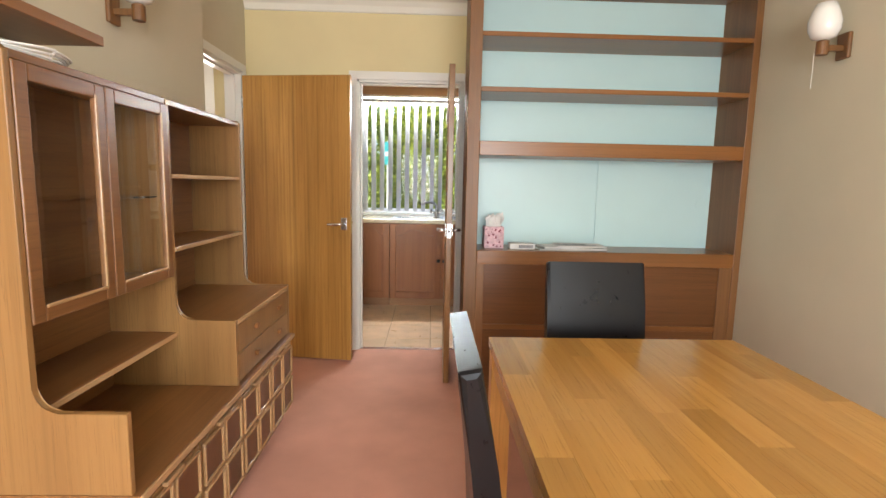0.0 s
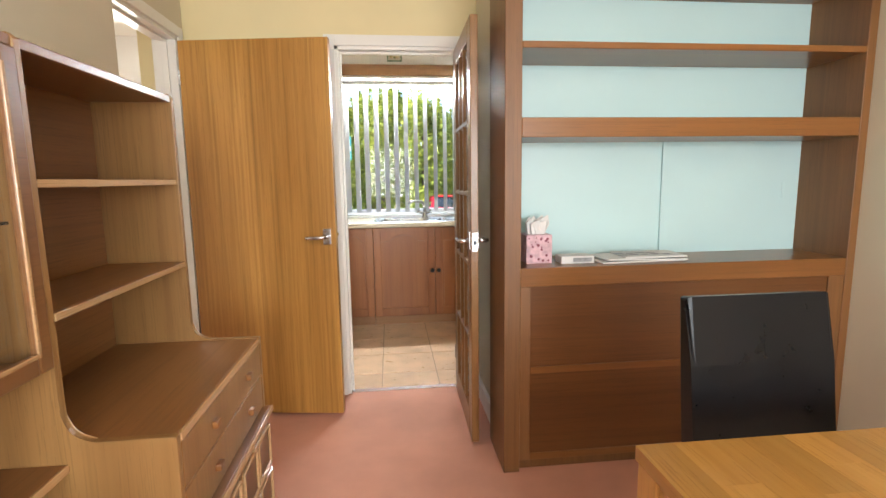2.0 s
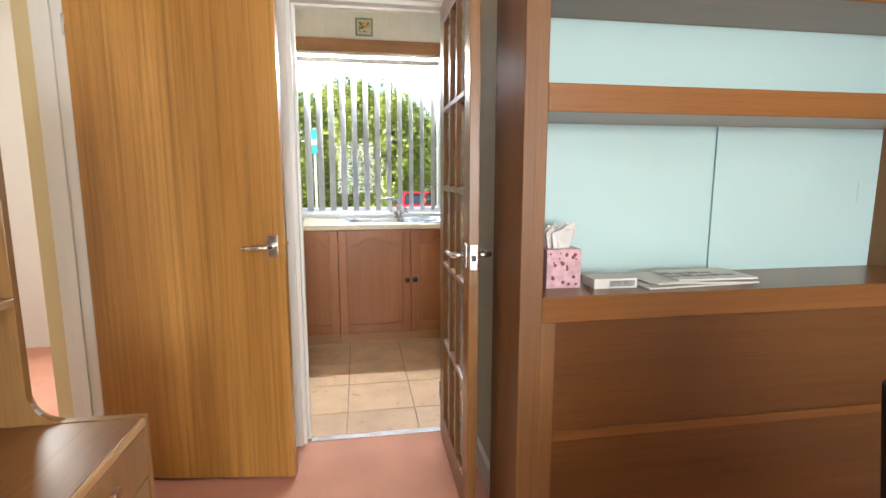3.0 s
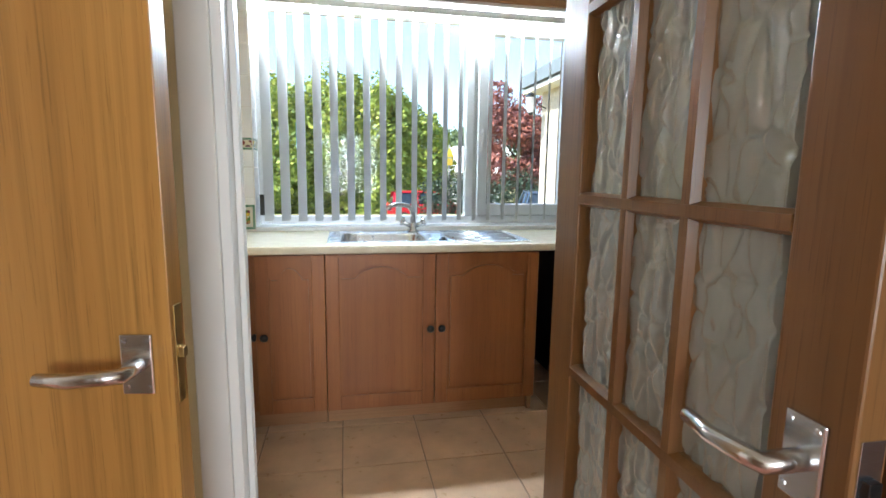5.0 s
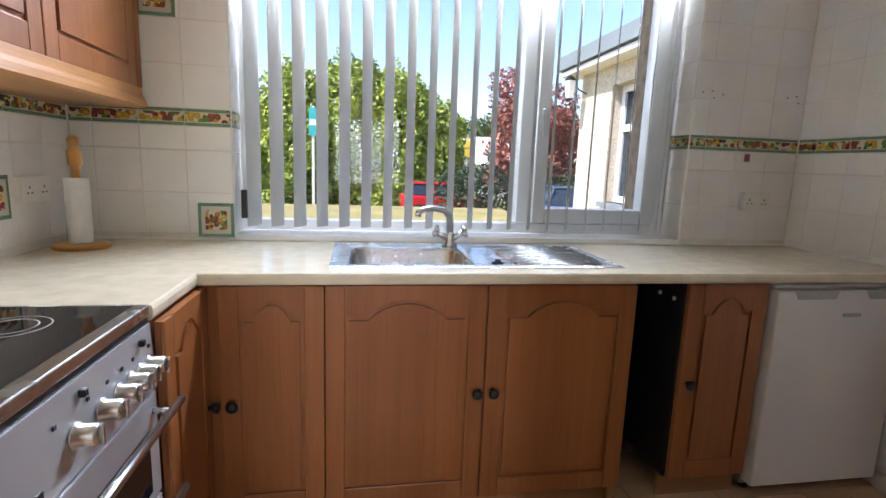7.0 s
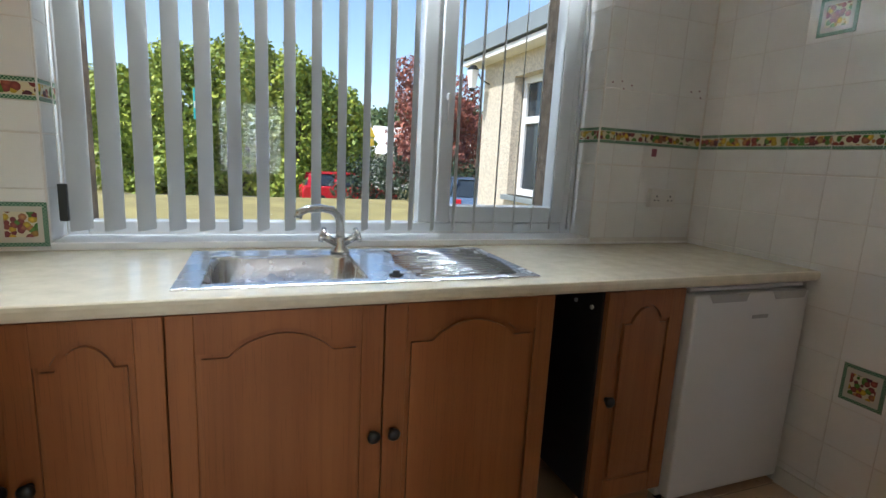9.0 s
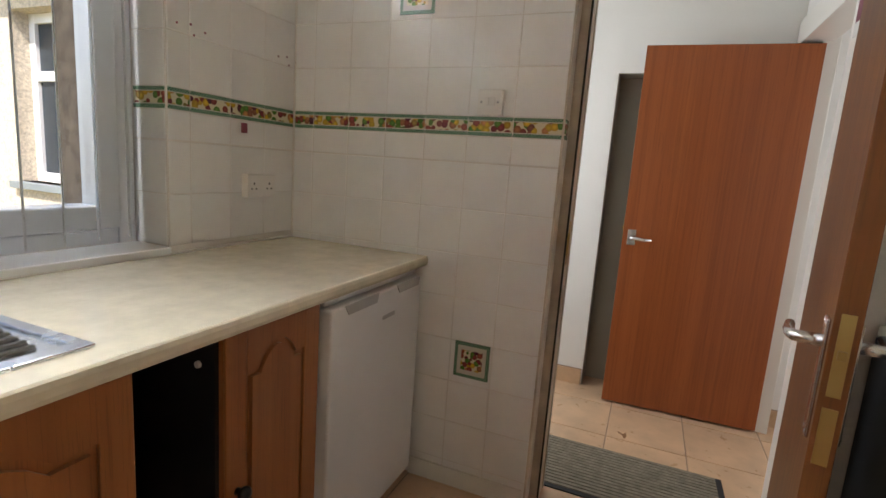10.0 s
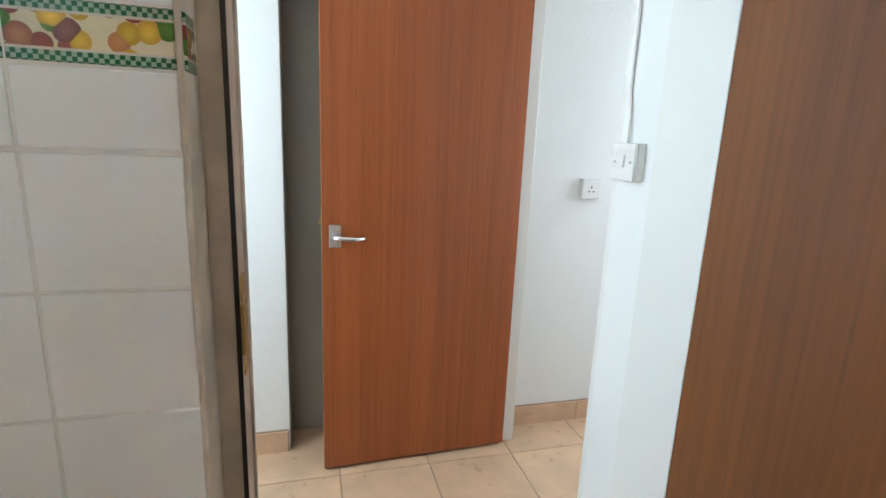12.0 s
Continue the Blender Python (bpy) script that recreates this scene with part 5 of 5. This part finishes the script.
def foliage(name, lumps, count, size, mat, parent, label="", seed=1):
    """Many small leaves on the uneven skins of lumps (centre, radii)."""
    rng = np.random.default_rng(seed)
    vol = np.array([r[0] * r[1] + r[0] * r[2] + r[1] * r[2] for _, r in lumps])
    pick = rng.choice(len(lumps), count, p=vol / vol.sum())
    cen = np.array([c for c, _ in lumps])[pick]
    rad = np.array([r for _, r in lumps])[pick]
    d = rng.normal(size=(count, 3))
    d /= np.linalg.norm(d, axis=1)[:, None]
    wob = 1 + 0.13 * np.sin(d[:, :1] * 7 + pick[:, None]) * np.cos(d[:, 2:] * 9 + pick[:, None] * 2)
    depth = rng.uniform(0.72, 1.06, (count, 1))
    p = cen + d * rad * wob * depth
    n = d + rng.normal(size=(count, 3)) * 0.7
    n /= np.linalg.norm(n, axis=1)[:, None]
    u = np.cross(n, rng.normal(size=(count, 3)))
    u /= np.linalg.norm(u, axis=1)[:, None]
    v = np.cross(n, u)
    s = size * rng.uniform(0.6, 1.3, (count, 1))
    quad = np.stack([p - u * s, p - v * s * 0.55, p + u * s, p + v * s * 0.55], 1).reshape(-1, 3)
    root = parent
    while root.parent is not None:
        root = root.parent
    inv = np.array(INV[root.name])
    quad = quad @ inv[:3, :3].T + inv[:3, 3]
    faces = np.arange(count * 4).reshape(-1, 4)
    me = bpy.data.meshes.new(name)
    me.from_pydata(quad.tolist(), [], faces.tolist())
    me.materials.append(mat)
    ob = new(name, me)
    ob.parent = parent
    if label:
        ob["label"] = label
    return ob


# ground: lawn by the house, a bank, the road, and land to the horizon
bm = bmesh.new()
prof = [(-60, -0.35), (6.9, -0.35), (15, -0.05), (18.6, 0.04), (20.5, -0.25), (23.5, -0.99), (2000, -0.99)]
xs = [-2000, -60, -20, -8, 0, 4.2, 5.4, 8, 20, 60, 2000]
grid = [[bm.verts.new((x, y, min(z, -0.7) if x > 5 and y > 14 else z)) for x in xs] for y, z in [(-2000, -0.35)] + prof]
for r0, r1 in zip(grid, grid[1:]):
    for i in range(len(xs) - 1):
        bm.faces.new((r0[i], r0[i + 1], r1[i + 1], r1[i]))
structure("ground", bm, GRASS, "dry yellow lawn sloping to the road")
structure("road", boxes((-120, 120, 24.2, 30.5, -1.05, -0.97)), ASPHALT)
structure("house_base", boxes((-3.3, 3.7, -2.0, 6.85, -0.5, -0.082)), STONE)
# outer leaf of brown stone round the kitchen window
structure("wall_outer", boxes((-3.3, -0.48, 6.87, 7.02, -0.4, 2.74), (1.57, 3.7, 6.87, 7.02, -0.4, 2.74), (-0.48, 1.57, 6.87, 7.02, -0.4, 0.9), (-0.48, 1.57, 6.87, 7.02, 2.26, 2.74)), STONE)
structure("window_sill_outer", boxes((-0.48, 1.57, 6.71, 7.06, 0.9, 0.93)), DASH)

rows = [(-6.0, 3.6, 32.6), (-3.2, 4.2, 31.8), (-0.4, 4.6, 32.2), (2.2, 4.3, 31.9), (4.2, 3.6, 32.4)]
for i, (x, h, y) in enumerate(rows):
    tr = thing("conifer", pose(x, y, -1.72), "large rounded golden green conifer across the road", "tree", "conifers")
    bm = bmesh.new()
    tube(bm, [(x, y, -1.9), (x + 0.05, y, 1.0), (x, y + 0.1, 4.6)], [0.3, 0.2, 0.06], 8)
    part("trunk", bm, BARK, tr)
    lumps = [((x, y, -1.7 + h * 0.93), (1.95, 1.85, h * 0.93))]
    rg = random.Random(i)
    for k in range(14):
        a = rg.uniform(0, 6.28)
        z = rg.uniform(0.1, 1.65) * h
        w = 1.6 if z < 1.1 * h else 1.0
        lumps.append(((x + w * math.cos(a), y + w * math.sin(a), -1.7 + z), (rg.uniform(0.5, 0.85), rg.uniform(0.5, 0.85), rg.uniform(0.7, 1.2))))
    foliage("crown", lumps, 16000, 0.13, CONIFER, tr, "golden green scale leaves", 10 + i)

tr = thing("copper_tree", pose(8.2, 25.5, -1.7), "copper-leaved tree beyond the road", "tree")
bm = bmesh.new()
tube(bm, [(8.2, 25.5, -1.8), (8.25, 25.5, 1.0), (8.1, 25.6, 4.0)], [0.25, 0.2, 0.07], 8)
part("trunk", bm, BARK, tr)
for a in range(5):
    bm = bmesh.new()
    tube(bm, [(8.2, 25.5, 0.6 + 0.4 * a), (8.2 + 1.2 * math.cos(a * 1.3), 25.5 + 1.2 * math.sin(a * 1.3), 2.0 + 0.5 * a)], [0.09, 0.03], 6)
    part("limb", bm, BARK, tr)
rg = random.Random(5)
lumps = [((8.2 + rg.uniform(-1.9, 1.9), 25.5 + rg.uniform(-1.5, 1.5), rg.uniform(0.6, 5.0)), (rg.uniform(0.7, 1.1), rg.uniform(0.7, 1.1), rg.uniform(0.6, 0.95))) for _ in range(22)]
foliage("crown", lumps, 16000, 0.09, COPPER, tr, "copper red leaves", 30)

hd = thing("hedge", pose(6.0, 22.6, -1.5), "dark green hedge along the road", "hedge")
lumps = [((3.4 + 0.75 * k, 22.8 + 0.3 * (k % 2), -0.2), (0.8, 0.7, 1.3 + 0.25 * (k % 3))) for k in range(9)]
foliage("leaves", lumps, 14000, 0.07, DEEP, hd, "", 40)
bm = bmesh.new()
for k in range(9):
    tube(bm, [(3.4 + 0.75 * k, 22.8, -1.7), (3.4 + 0.75 * k, 22.8, 0.2)], [0.06, 0.03], 6)
part("stems", bm, BARK, hd)
for j, (x, y, h, w) in enumerate(((5.0, 48, 7.0, 3.2), (11.0, 52, 7.5, 3.6), (-9, 50, 8.0, 4.0), (18, 50, 8, 4))):
    tr = thing("far_tree", pose(x, y, -1.7), "distant green broadleaved tree", "tree", "distant trees")
    bm = bmesh.new()
    tube(bm, [(x, y, -1.8), (x, y, h * 0.7 - 1.7)], [0.3, 0.1], 8)
    part("trunk", bm, BARK, tr)
    rg = random.Random(60 + j)
    lumps = [((x + rg.uniform(-w, w) * 0.6, y + rg.uniform(-w, w) * 0.6, -1.7 + h * rg.uniform(0.4, 0.95)), (w * 0.4, w * 0.4, h * 0.16)) for _ in range(12)]
    foliage("crown", lumps, 5000, 0.22, FAR, tr, "", 60 + j)

# far white bungalow across the road
b = thing("far_house", pose(7.5, 40, -1.7), "distant white bungalow with a pale roof", "house")
part("wall", boxes((4.0, 11.0, 38, 44, -1.7, 1.4)), WHITE, b)
bm = bmesh.new()
prism(bm, [(37.6, 1.4), (44.4, 1.4), (41, 3.4)], "x", 3.7, 11.3)
part("roof", bm, CEIL, b, "pale roof")
for x in (5.0, 8.0):
    part("window", boxes((x, x + 1.3, 37.97, 38.02, -0.3, 0.9)), CARGLASS, b)


def wing():
    w = thing("house_wing", pose(4.5, 9.0, -0.35), "cream pebbledash side wing with a flat roof and white window", "house wing")
    X = 3.0
    part("wall", boxes((X, X + 0.25, 7.03, 8.98, -0.4, 2.5), (X, X + 0.25, 10.05, 10.9, -0.4, 2.5), (X, X + 0.25, 8.98, 10.05, -0.4, 0.88), (X, X + 0.25, 8.98, 10.05, 2.26, 2.5), (X + 0.25, 6.5, 10.65, 10.9, -0.4, 2.5)), DASH, w)
    part("roof", boxes((X - 0.22, 6.7, 7.03, 11.15, 2.68, 2.74)), FASCIA, w)
    part("fascia", boxes((X - 0.26, X - 0.22, 7.03, 11.19, 2.58, 2.76), (X - 0.22, 6.7, 11.15, 11.19, 2.58, 2.76), b=0.004), FASCIA, w, "grey fascia board")
    part("soffit", boxes((X - 0.22, X + 0.25, 7.03, 11.15, 2.5, 2.56)), WHITE, w)
    y0, y1, z0, z1 = 8.98, 10.05, 0.88, 2.26
    f = part("window_frame", boxes((X + 0.13, X + 0.2, y0, y0 + 0.08, z0, z1), (X + 0.13, X + 0.2, y1 - 0.08, y1, z0, z1), (X + 0.13, X + 0.2, y0 + 0.08, y1 - 0.08, z0, z0 + 0.08), (X + 0.13, X + 0.2, y0 + 0.08, y1 - 0.08, z1 - 0.08, z1), (X + 0.13, X + 0.2, y0 + 0.08, y1 - 0.08, 1.72, 1.8), b=0.004), UPVC, w)
    for a, c in ((z0 + 0.08, 1.72), (1.8, z1 - 0.08)):
        part("pane", boxes((X + 0.16, X + 0.166, y0 + 0.08, y1 - 0.08, a, c)), CARGLASS, f)
    part("window_sill", boxes((X - 0.06, X + 0.13, y0 - 0.05, y1 + 0.05, 0.82, 0.88), b=0.004), FASCIA, w)
    # near-black sheet stands for the unlit room behind the window
    part("inner_dark", boxes((X + 0.26, X + 0.3, 8.5, 10.5, 0.5, 2.5)), DARK, w)


wing()
ln = thing("wall_lantern", pose(2.86, 10.75, 2.3), "dark metal wall lantern on the corner of the wing", "lantern")
bm = bmesh.new()
tube(bm, [(3.0, 10.75, 2.25), (2.88, 10.75, 2.3), (2.8, 10.75, 2.42), (2.76, 10.75, 2.44)], 0.01, 8)
part("bracket", bm, BLACK, ln)
bm = bmesh.new()
lathe(bm, (2.76, 10.75, 2.4), [(0.09, 0.0), (0.05, 0.05), (0.015, 0.07)], 6)
part("hood", bm, BLACK, ln)
bm = bmesh.new()
lathe(bm, (2.76, 10.75, 2.18), [(0.05, 0.0), (0.085, 0.22)], 6)
part("lantern_glass", bm, OPAL, ln, "pale lantern glass")
bm = bmesh.new()
lathe(bm, (2.76, 10.75, 2.14), [(0.015, 0.0), (0.055, 0.04)], 6)
part("lantern_base", bm, BLACK, ln)


def car(m, paint, label):
    """Small hatchback: length along x, nose at +x, wheels on z = 0."""
    c = thing("car", m, label, "car", world_space=False)
    bm = bmesh.new()
    side = [(-1.9, 0.3), (1.85, 0.28), (1.95, 0.5), (1.9, 0.68), (1.2, 0.86), (0.95, 0.92), (-1.85, 0.95), (-1.95, 0.7)]
    prism(bm, side, "y", -0.82, 0.82, b=0.06)
    part("body", bm, paint, c)
    bm = bmesh.new()
    bot = [(-1.86, -0.74, 0.93), (1.0, -0.74, 0.9), (1.0, 0.74, 0.9), (-1.86, 0.74, 0.93)]
    top = [(-1.5, -0.58, 1.43), (0.15, -0.58, 1.44), (0.15, 0.58, 1.44), (-1.5, 0.58, 1.43)]
    a = [bm.verts.new(p) for p in bot]
    d = [bm.verts.new(p) for p in top]
    for k in range(4):
        bm.faces.new((a[k], a[(k + 1) % 4], d[(k + 1) % 4], d[k]))
    bm.faces.new(d)
    bm.faces.new(a[::-1])
    bmesh.ops.bevel(bm, geom=list(bm.edges), offset=0.05, segments=2, affect="EDGES")
    cab = part("cabin", bm, CARGLASS, c, "dark car windows")
    part("roof", boxes((-1.5, 0.1, -0.56, 0.56, 1.425, 1.455), b=0.012), paint, c)
    for x0, x1 in ((-0.72, -0.62), (-1.75, -1.62)):
        for s in (-1, 1):
            bm = bmesh.new()
            p = [bm.verts.new(q) for q in ((x0, s * 0.765, 0.92), (x1, s * 0.765, 0.92), (x1 + 0.08, s * 0.615, 1.43), (x0 + 0.08, s * 0.615, 1.43))]
            q = [bm.verts.new((v.co.x, v.co.y - s * 0.04, v.co.z)) for v in p]
            bm.faces.new(p)
            bm.faces.new(q[::-1])
            for k in range(4):
                bm.faces.new((p[k], p[(k + 1) % 4], q[(k + 1) % 4], q[k]))
            part("pillar", bm, paint, c)
    for s in (-1, 1):
        bm = bmesh.new()
        tube(bm, [(1.02, s * 0.74, 0.9), (0.16, s * 0.6, 1.44), (-1.5, s * 0.6, 1.44)], 0.035, 6)
        part("roof_rail", bm, paint, c)
    for x in (-1.25, 1.2):
        for s in (-1, 1):
            bm = bmesh.new()
            lathe(bm, (x, s * 0.74, 0.3), [(0.18, -0.09), (0.3, -0.08), (0.3, 0.08), (0.18, 0.09)], 20, "y")
            wh = part("wheel", bm, TYRE, c)
            bm = bmesh.new()
            lathe(bm, (x, s * 0.74, 0.3), [(0.18, -0.095), (0.18, 0.095)], 16, "y")
            part("rim", bm, STEEL, wh)
    for s in (-0.6, 0.6):
        part("headlight", boxes((1.86, 1.94, s - 0.14, s + 0.14, 0.58, 0.68), b=0.02), OPAL, c)
        part("rear_light", boxes((-1.94, -1.88, s - 0.1, s + 0.1, 0.7, 0.9), b=0.02), CARRED, c)


car(pose(3.75, 25.6, -0.97), CARRED, "red parked hatchback car on the road")
car(pose(6.4, 19.0, -0.7, 0, 0, 75), CARBLUE, "blue-grey parked car beyond the wing")
sg = thing("road_sign", pose(4.2, 23.6, -1.6), "yellow warning sign on a grey pole", "road sign")
bm = bmesh.new()
tube(bm, [(4.2, 23.6, -1.75), (4.2, 23.6, 2.45)], 0.04, 8)
part("pole", bm, GREY, sg)
bm = bmesh.new()
prism(bm, [(4.02, 1.95), (4.38, 1.95), (4.2, 2.32)], "y", 23.53, 23.56)
part("triangle", bm, YELLOWSIGN, sg)
part("plate", boxes((4.08, 4.32, 23.53, 23.56, 1.62, 1.9)), YELLOWSIGN, sg)


TEAL = plain("teal_board", (0.05, 0.42, 0.42), 0.5)
fs = thing("sign_board", pose(-1.54, 22.5, -0.75), "tall narrow teal board on a white post", "sign")
part("post", boxes((-1.585, -1.5, 22.5, 22.58, -0.9, 3.1), b=0.006), GLOSS, fs)
part("board", boxes((-1.68, -1.4, 22.47, 22.498, 2.1, 3.05), b=0.004), TEAL, fs, "teal board with a white band")
part("band", boxes((-1.66, -1.42, 22.462, 22.4695, 2.45, 2.65)), PAPER, fs)


# ---- tiles, last ----
PT = 0.168
t_mesh = slab_mesh("wall_tile", PT - 0.002, 0.006, PT - 0.002)
b_mesh = slab_mesh("border_tile", PT - 0.002, 0.007, 0.066)
t_mesh.materials.append(TILE)
b_mesh.materials.append(BORDER)
FACE_E = Matrix.Rotation(radians(-90), 4, "Z")
FACE_W = Matrix.Rotation(radians(90), 4, "Z")
ROWS_Z = [0.936 - PT * k - PT / 2 for k in range(6) if 0.936 - PT * k - PT > -0.08] + [0.936 + PT / 2, 0.936 + 1.5 * PT] + [1.437 + PT * (k + 0.5) for k in range(7)]
ROWS_Z = [z for z in ROWS_Z if z + PT / 2 < 2.63]
cut = {}


def tile(parent, along, z, make, spin, w=PT, h=PT, kind="tile"):
    """One wall tile of width w, set in place by make(along, z)."""
    key = (round(w, 3), round(h, 3), kind)
    if kind == "border":
        key = (round(w, 3), 0.066, kind)
    if key not in cut:
        if w == PT and h == PT and kind == "tile":
            cut[key] = t_mesh
        elif kind == "border" and w == PT:
            cut[key] = b_mesh
        else:
            me = slab_mesh("wall_tile", w - 0.003, 0.006 if kind == "tile" else 0.007, (h - 0.003) if kind == "tile" else 0.066)
            me.materials.append(TILE if kind == "tile" else BORDER)
            cut[key] = me
    ob = new("tile" if kind == "tile" else "border_tile", cut[key])
    ob.parent = parent
    ob.matrix_basis = Matrix.Translation(make(along, z)) @ spin


def tile_field(parent, a0, a1, start, make, spin, zs, blocked=()):
    """Fill from a0 to a1 with tiles, joints at start plus whole tiles; blocked: (a, b, z0, z1) holes."""
    k0 = math.floor((a0 - start) / PT)
    edges = [a0] + [start + PT * k for k in range(k0, k0 + 60) if a0 + 0.02 < start + PT * k < a1 - 0.02] + [a1]
    for e0, e1 in zip(edges, edges[1:]):
        w = e1 - e0
        if abs(w - PT) < 1e-4:
            w = PT
        mid = (e0 + e1) / 2
        for z in zs:
            if not any(e0 < q[1] - 1e-6 and e1 > q[0] + 1e-6 and q[2] < z < q[3] for q in blocked):
                tile(parent, mid, z, make, spin, w)
        if not any(e0 < q[1] - 1e-6 and e1 > q[0] + 1e-6 and q[2] < 1.4 < q[3] for q in blocked):
            tile(parent, mid, 1.3685 + 0.0345 - 0.0, make, spin, w, 0.066, "border")
        tile(parent, mid, 1.321, make, spin, w, 0.092) if not any(e0 < q[1] - 1e-6 and e1 > q[0] + 1e-6 and q[2] < 1.3 < q[3] for q in blocked) else None


upper = [z for z in ROWS_Z if z > 0.9 and not 1.27 < z < 1.44]
full = [z for z in ROWS_Z if not 1.27 < z < 1.44]
tile_field(wall_window, -1.075, -0.483, -0.49 - PT * 3, lambda a, z: (a, 6.4915, z), Matrix(), upper)
tile_field(wall_window, 1.573, 2.16, 2.16 - PT * 4, lambda a, z: (a, 6.4915, z), Matrix(), upper)
tile_field(wall_window, -0.48, 1.57, -0.48, lambda a, z: (a, 6.4915, z), Matrix(), [2.445, 2.445 + PT * 0.9], [(-1, 2, 0, 2.3)])
tile_field(wall_k_east, 5.378, 6.485, 5.549, lambda a, z: (2.1665, a, z), FACE_E, full)
tile_field(wall_k_west, 5.3, 6.485, 6.485 - PT * 7, lambda a, z: (-1.0815, a, z), FACE_W, upper)
below = [z for z in upper if z < 2.2]
tile_field(wall_window, 6.495, 6.638, 6.49, lambda a, z: (-0.4815, a, z), FACE_W, below)
tile_field(wall_window, 6.495, 6.638, 6.49, lambda a, z: (1.5715, a, z), FACE_E, below)
# the cut border tile on the return beside the back door
tile(wall_k_east, 2.192, 1.403, lambda a, z: (a, 5.3715, z), Matrix(), 0.05, 0.066, "border")
wall_hatch_k = structure("wall_kitchen_south", boxes((0.7, 2.16, 3.961, 3.966, 0.91, 2.6)), GROUT)
tile_field(wall_hatch_k, 0.7, 2.16, 0.7, lambda a, z: (a, 3.9645, z), Matrix.Rotation(math.pi, 4, "Z"), upper)

# picture tiles
d_mesh = slab_mesh("picture_tile", 0.14, 0.0085, 0.14)
d_mesh.materials.append(DECO)
for par, p, spin in ((wall_window, (-0.552, 6.4905, 0.992), Matrix()), (wall_window, (-0.742, 6.4905, 1.845), Matrix()), (wall_window, (0.16, 6.4905, 2.45), Matrix()), (wall_k_east, (2.1655, 5.628, 0.53), FACE_E), (wall_k_east, (2.1655, 5.945, 1.86), FACE_E), (wall_k_west, (-1.0805, 6.05, 1.1), FACE_W), (wall_window, (1.94, 6.4905, 2.17), Matrix())):
    ob = new("picture_tile", d_mesh)
    ob.parent = par
    ob.matrix_basis = Matrix.Translation(p) @ spin

# floor tiles
F = 0.361
f_mesh = slab_mesh("floor_tile", F - 0.005, 0.006, F - 0.005, 0.002)
f_mesh.materials.append(FLOORTILE)
UP = Matrix.Rotation(radians(-90), 4, "X")
lay = []
for i in range(-4, 13):
    for j in range(-8, 6):
        x, y = -0.003 + F * (i + 0.5), 5.135 + F * (j + 0.5)
        inside = (-1.25 < x < 3.65 and 4.7 < y < 6.6) or (0.75 < x < 3.65 and 4.55 < y <= 4.7) or (0.6 < x < 3.65 and 4.0 < y <= 4.55) or (2.3 < x < 3.65 and 2.7 < y <= 4.0)
        if inside:
            lay.append((x, y, -0.003))
for p in lay:
    ob = new("floor_tile", f_mesh)
    ob.parent = floor_tiled
    ob.matrix_basis = Matrix.Translation(p) @ UP
c_mesh = slab_mesh("floor_tile", F - 0.005, 0.006, 0.236, 0.002)
c_mesh.materials.append(FLOORTILE)
for i in range(-2, 2):
    ob = new("floor_tile", c_mesh)
    ob.parent = floor_tiled
    ob.matrix_basis = Matrix.Translation((-0.003 + F * (i + 0.5), 4.653, -0.003)) @ UP
# tile skirting pieces in the lobby
s_mesh = slab_mesh("skirting_tile", F - 0.004, 0.006, 0.095)
s_mesh.materials.append(FLOORTILE)
for y in [5.335 + F / 2 + F * k for k in range(3)] + [4.36 - F / 2 - F * k for k in range(4)]:
    ob = new("skirting_tile", s_mesh)
    ob.parent = skirt
    ob.matrix_basis = Matrix.Translation((3.441, y, 0.046)) @ FACE_E
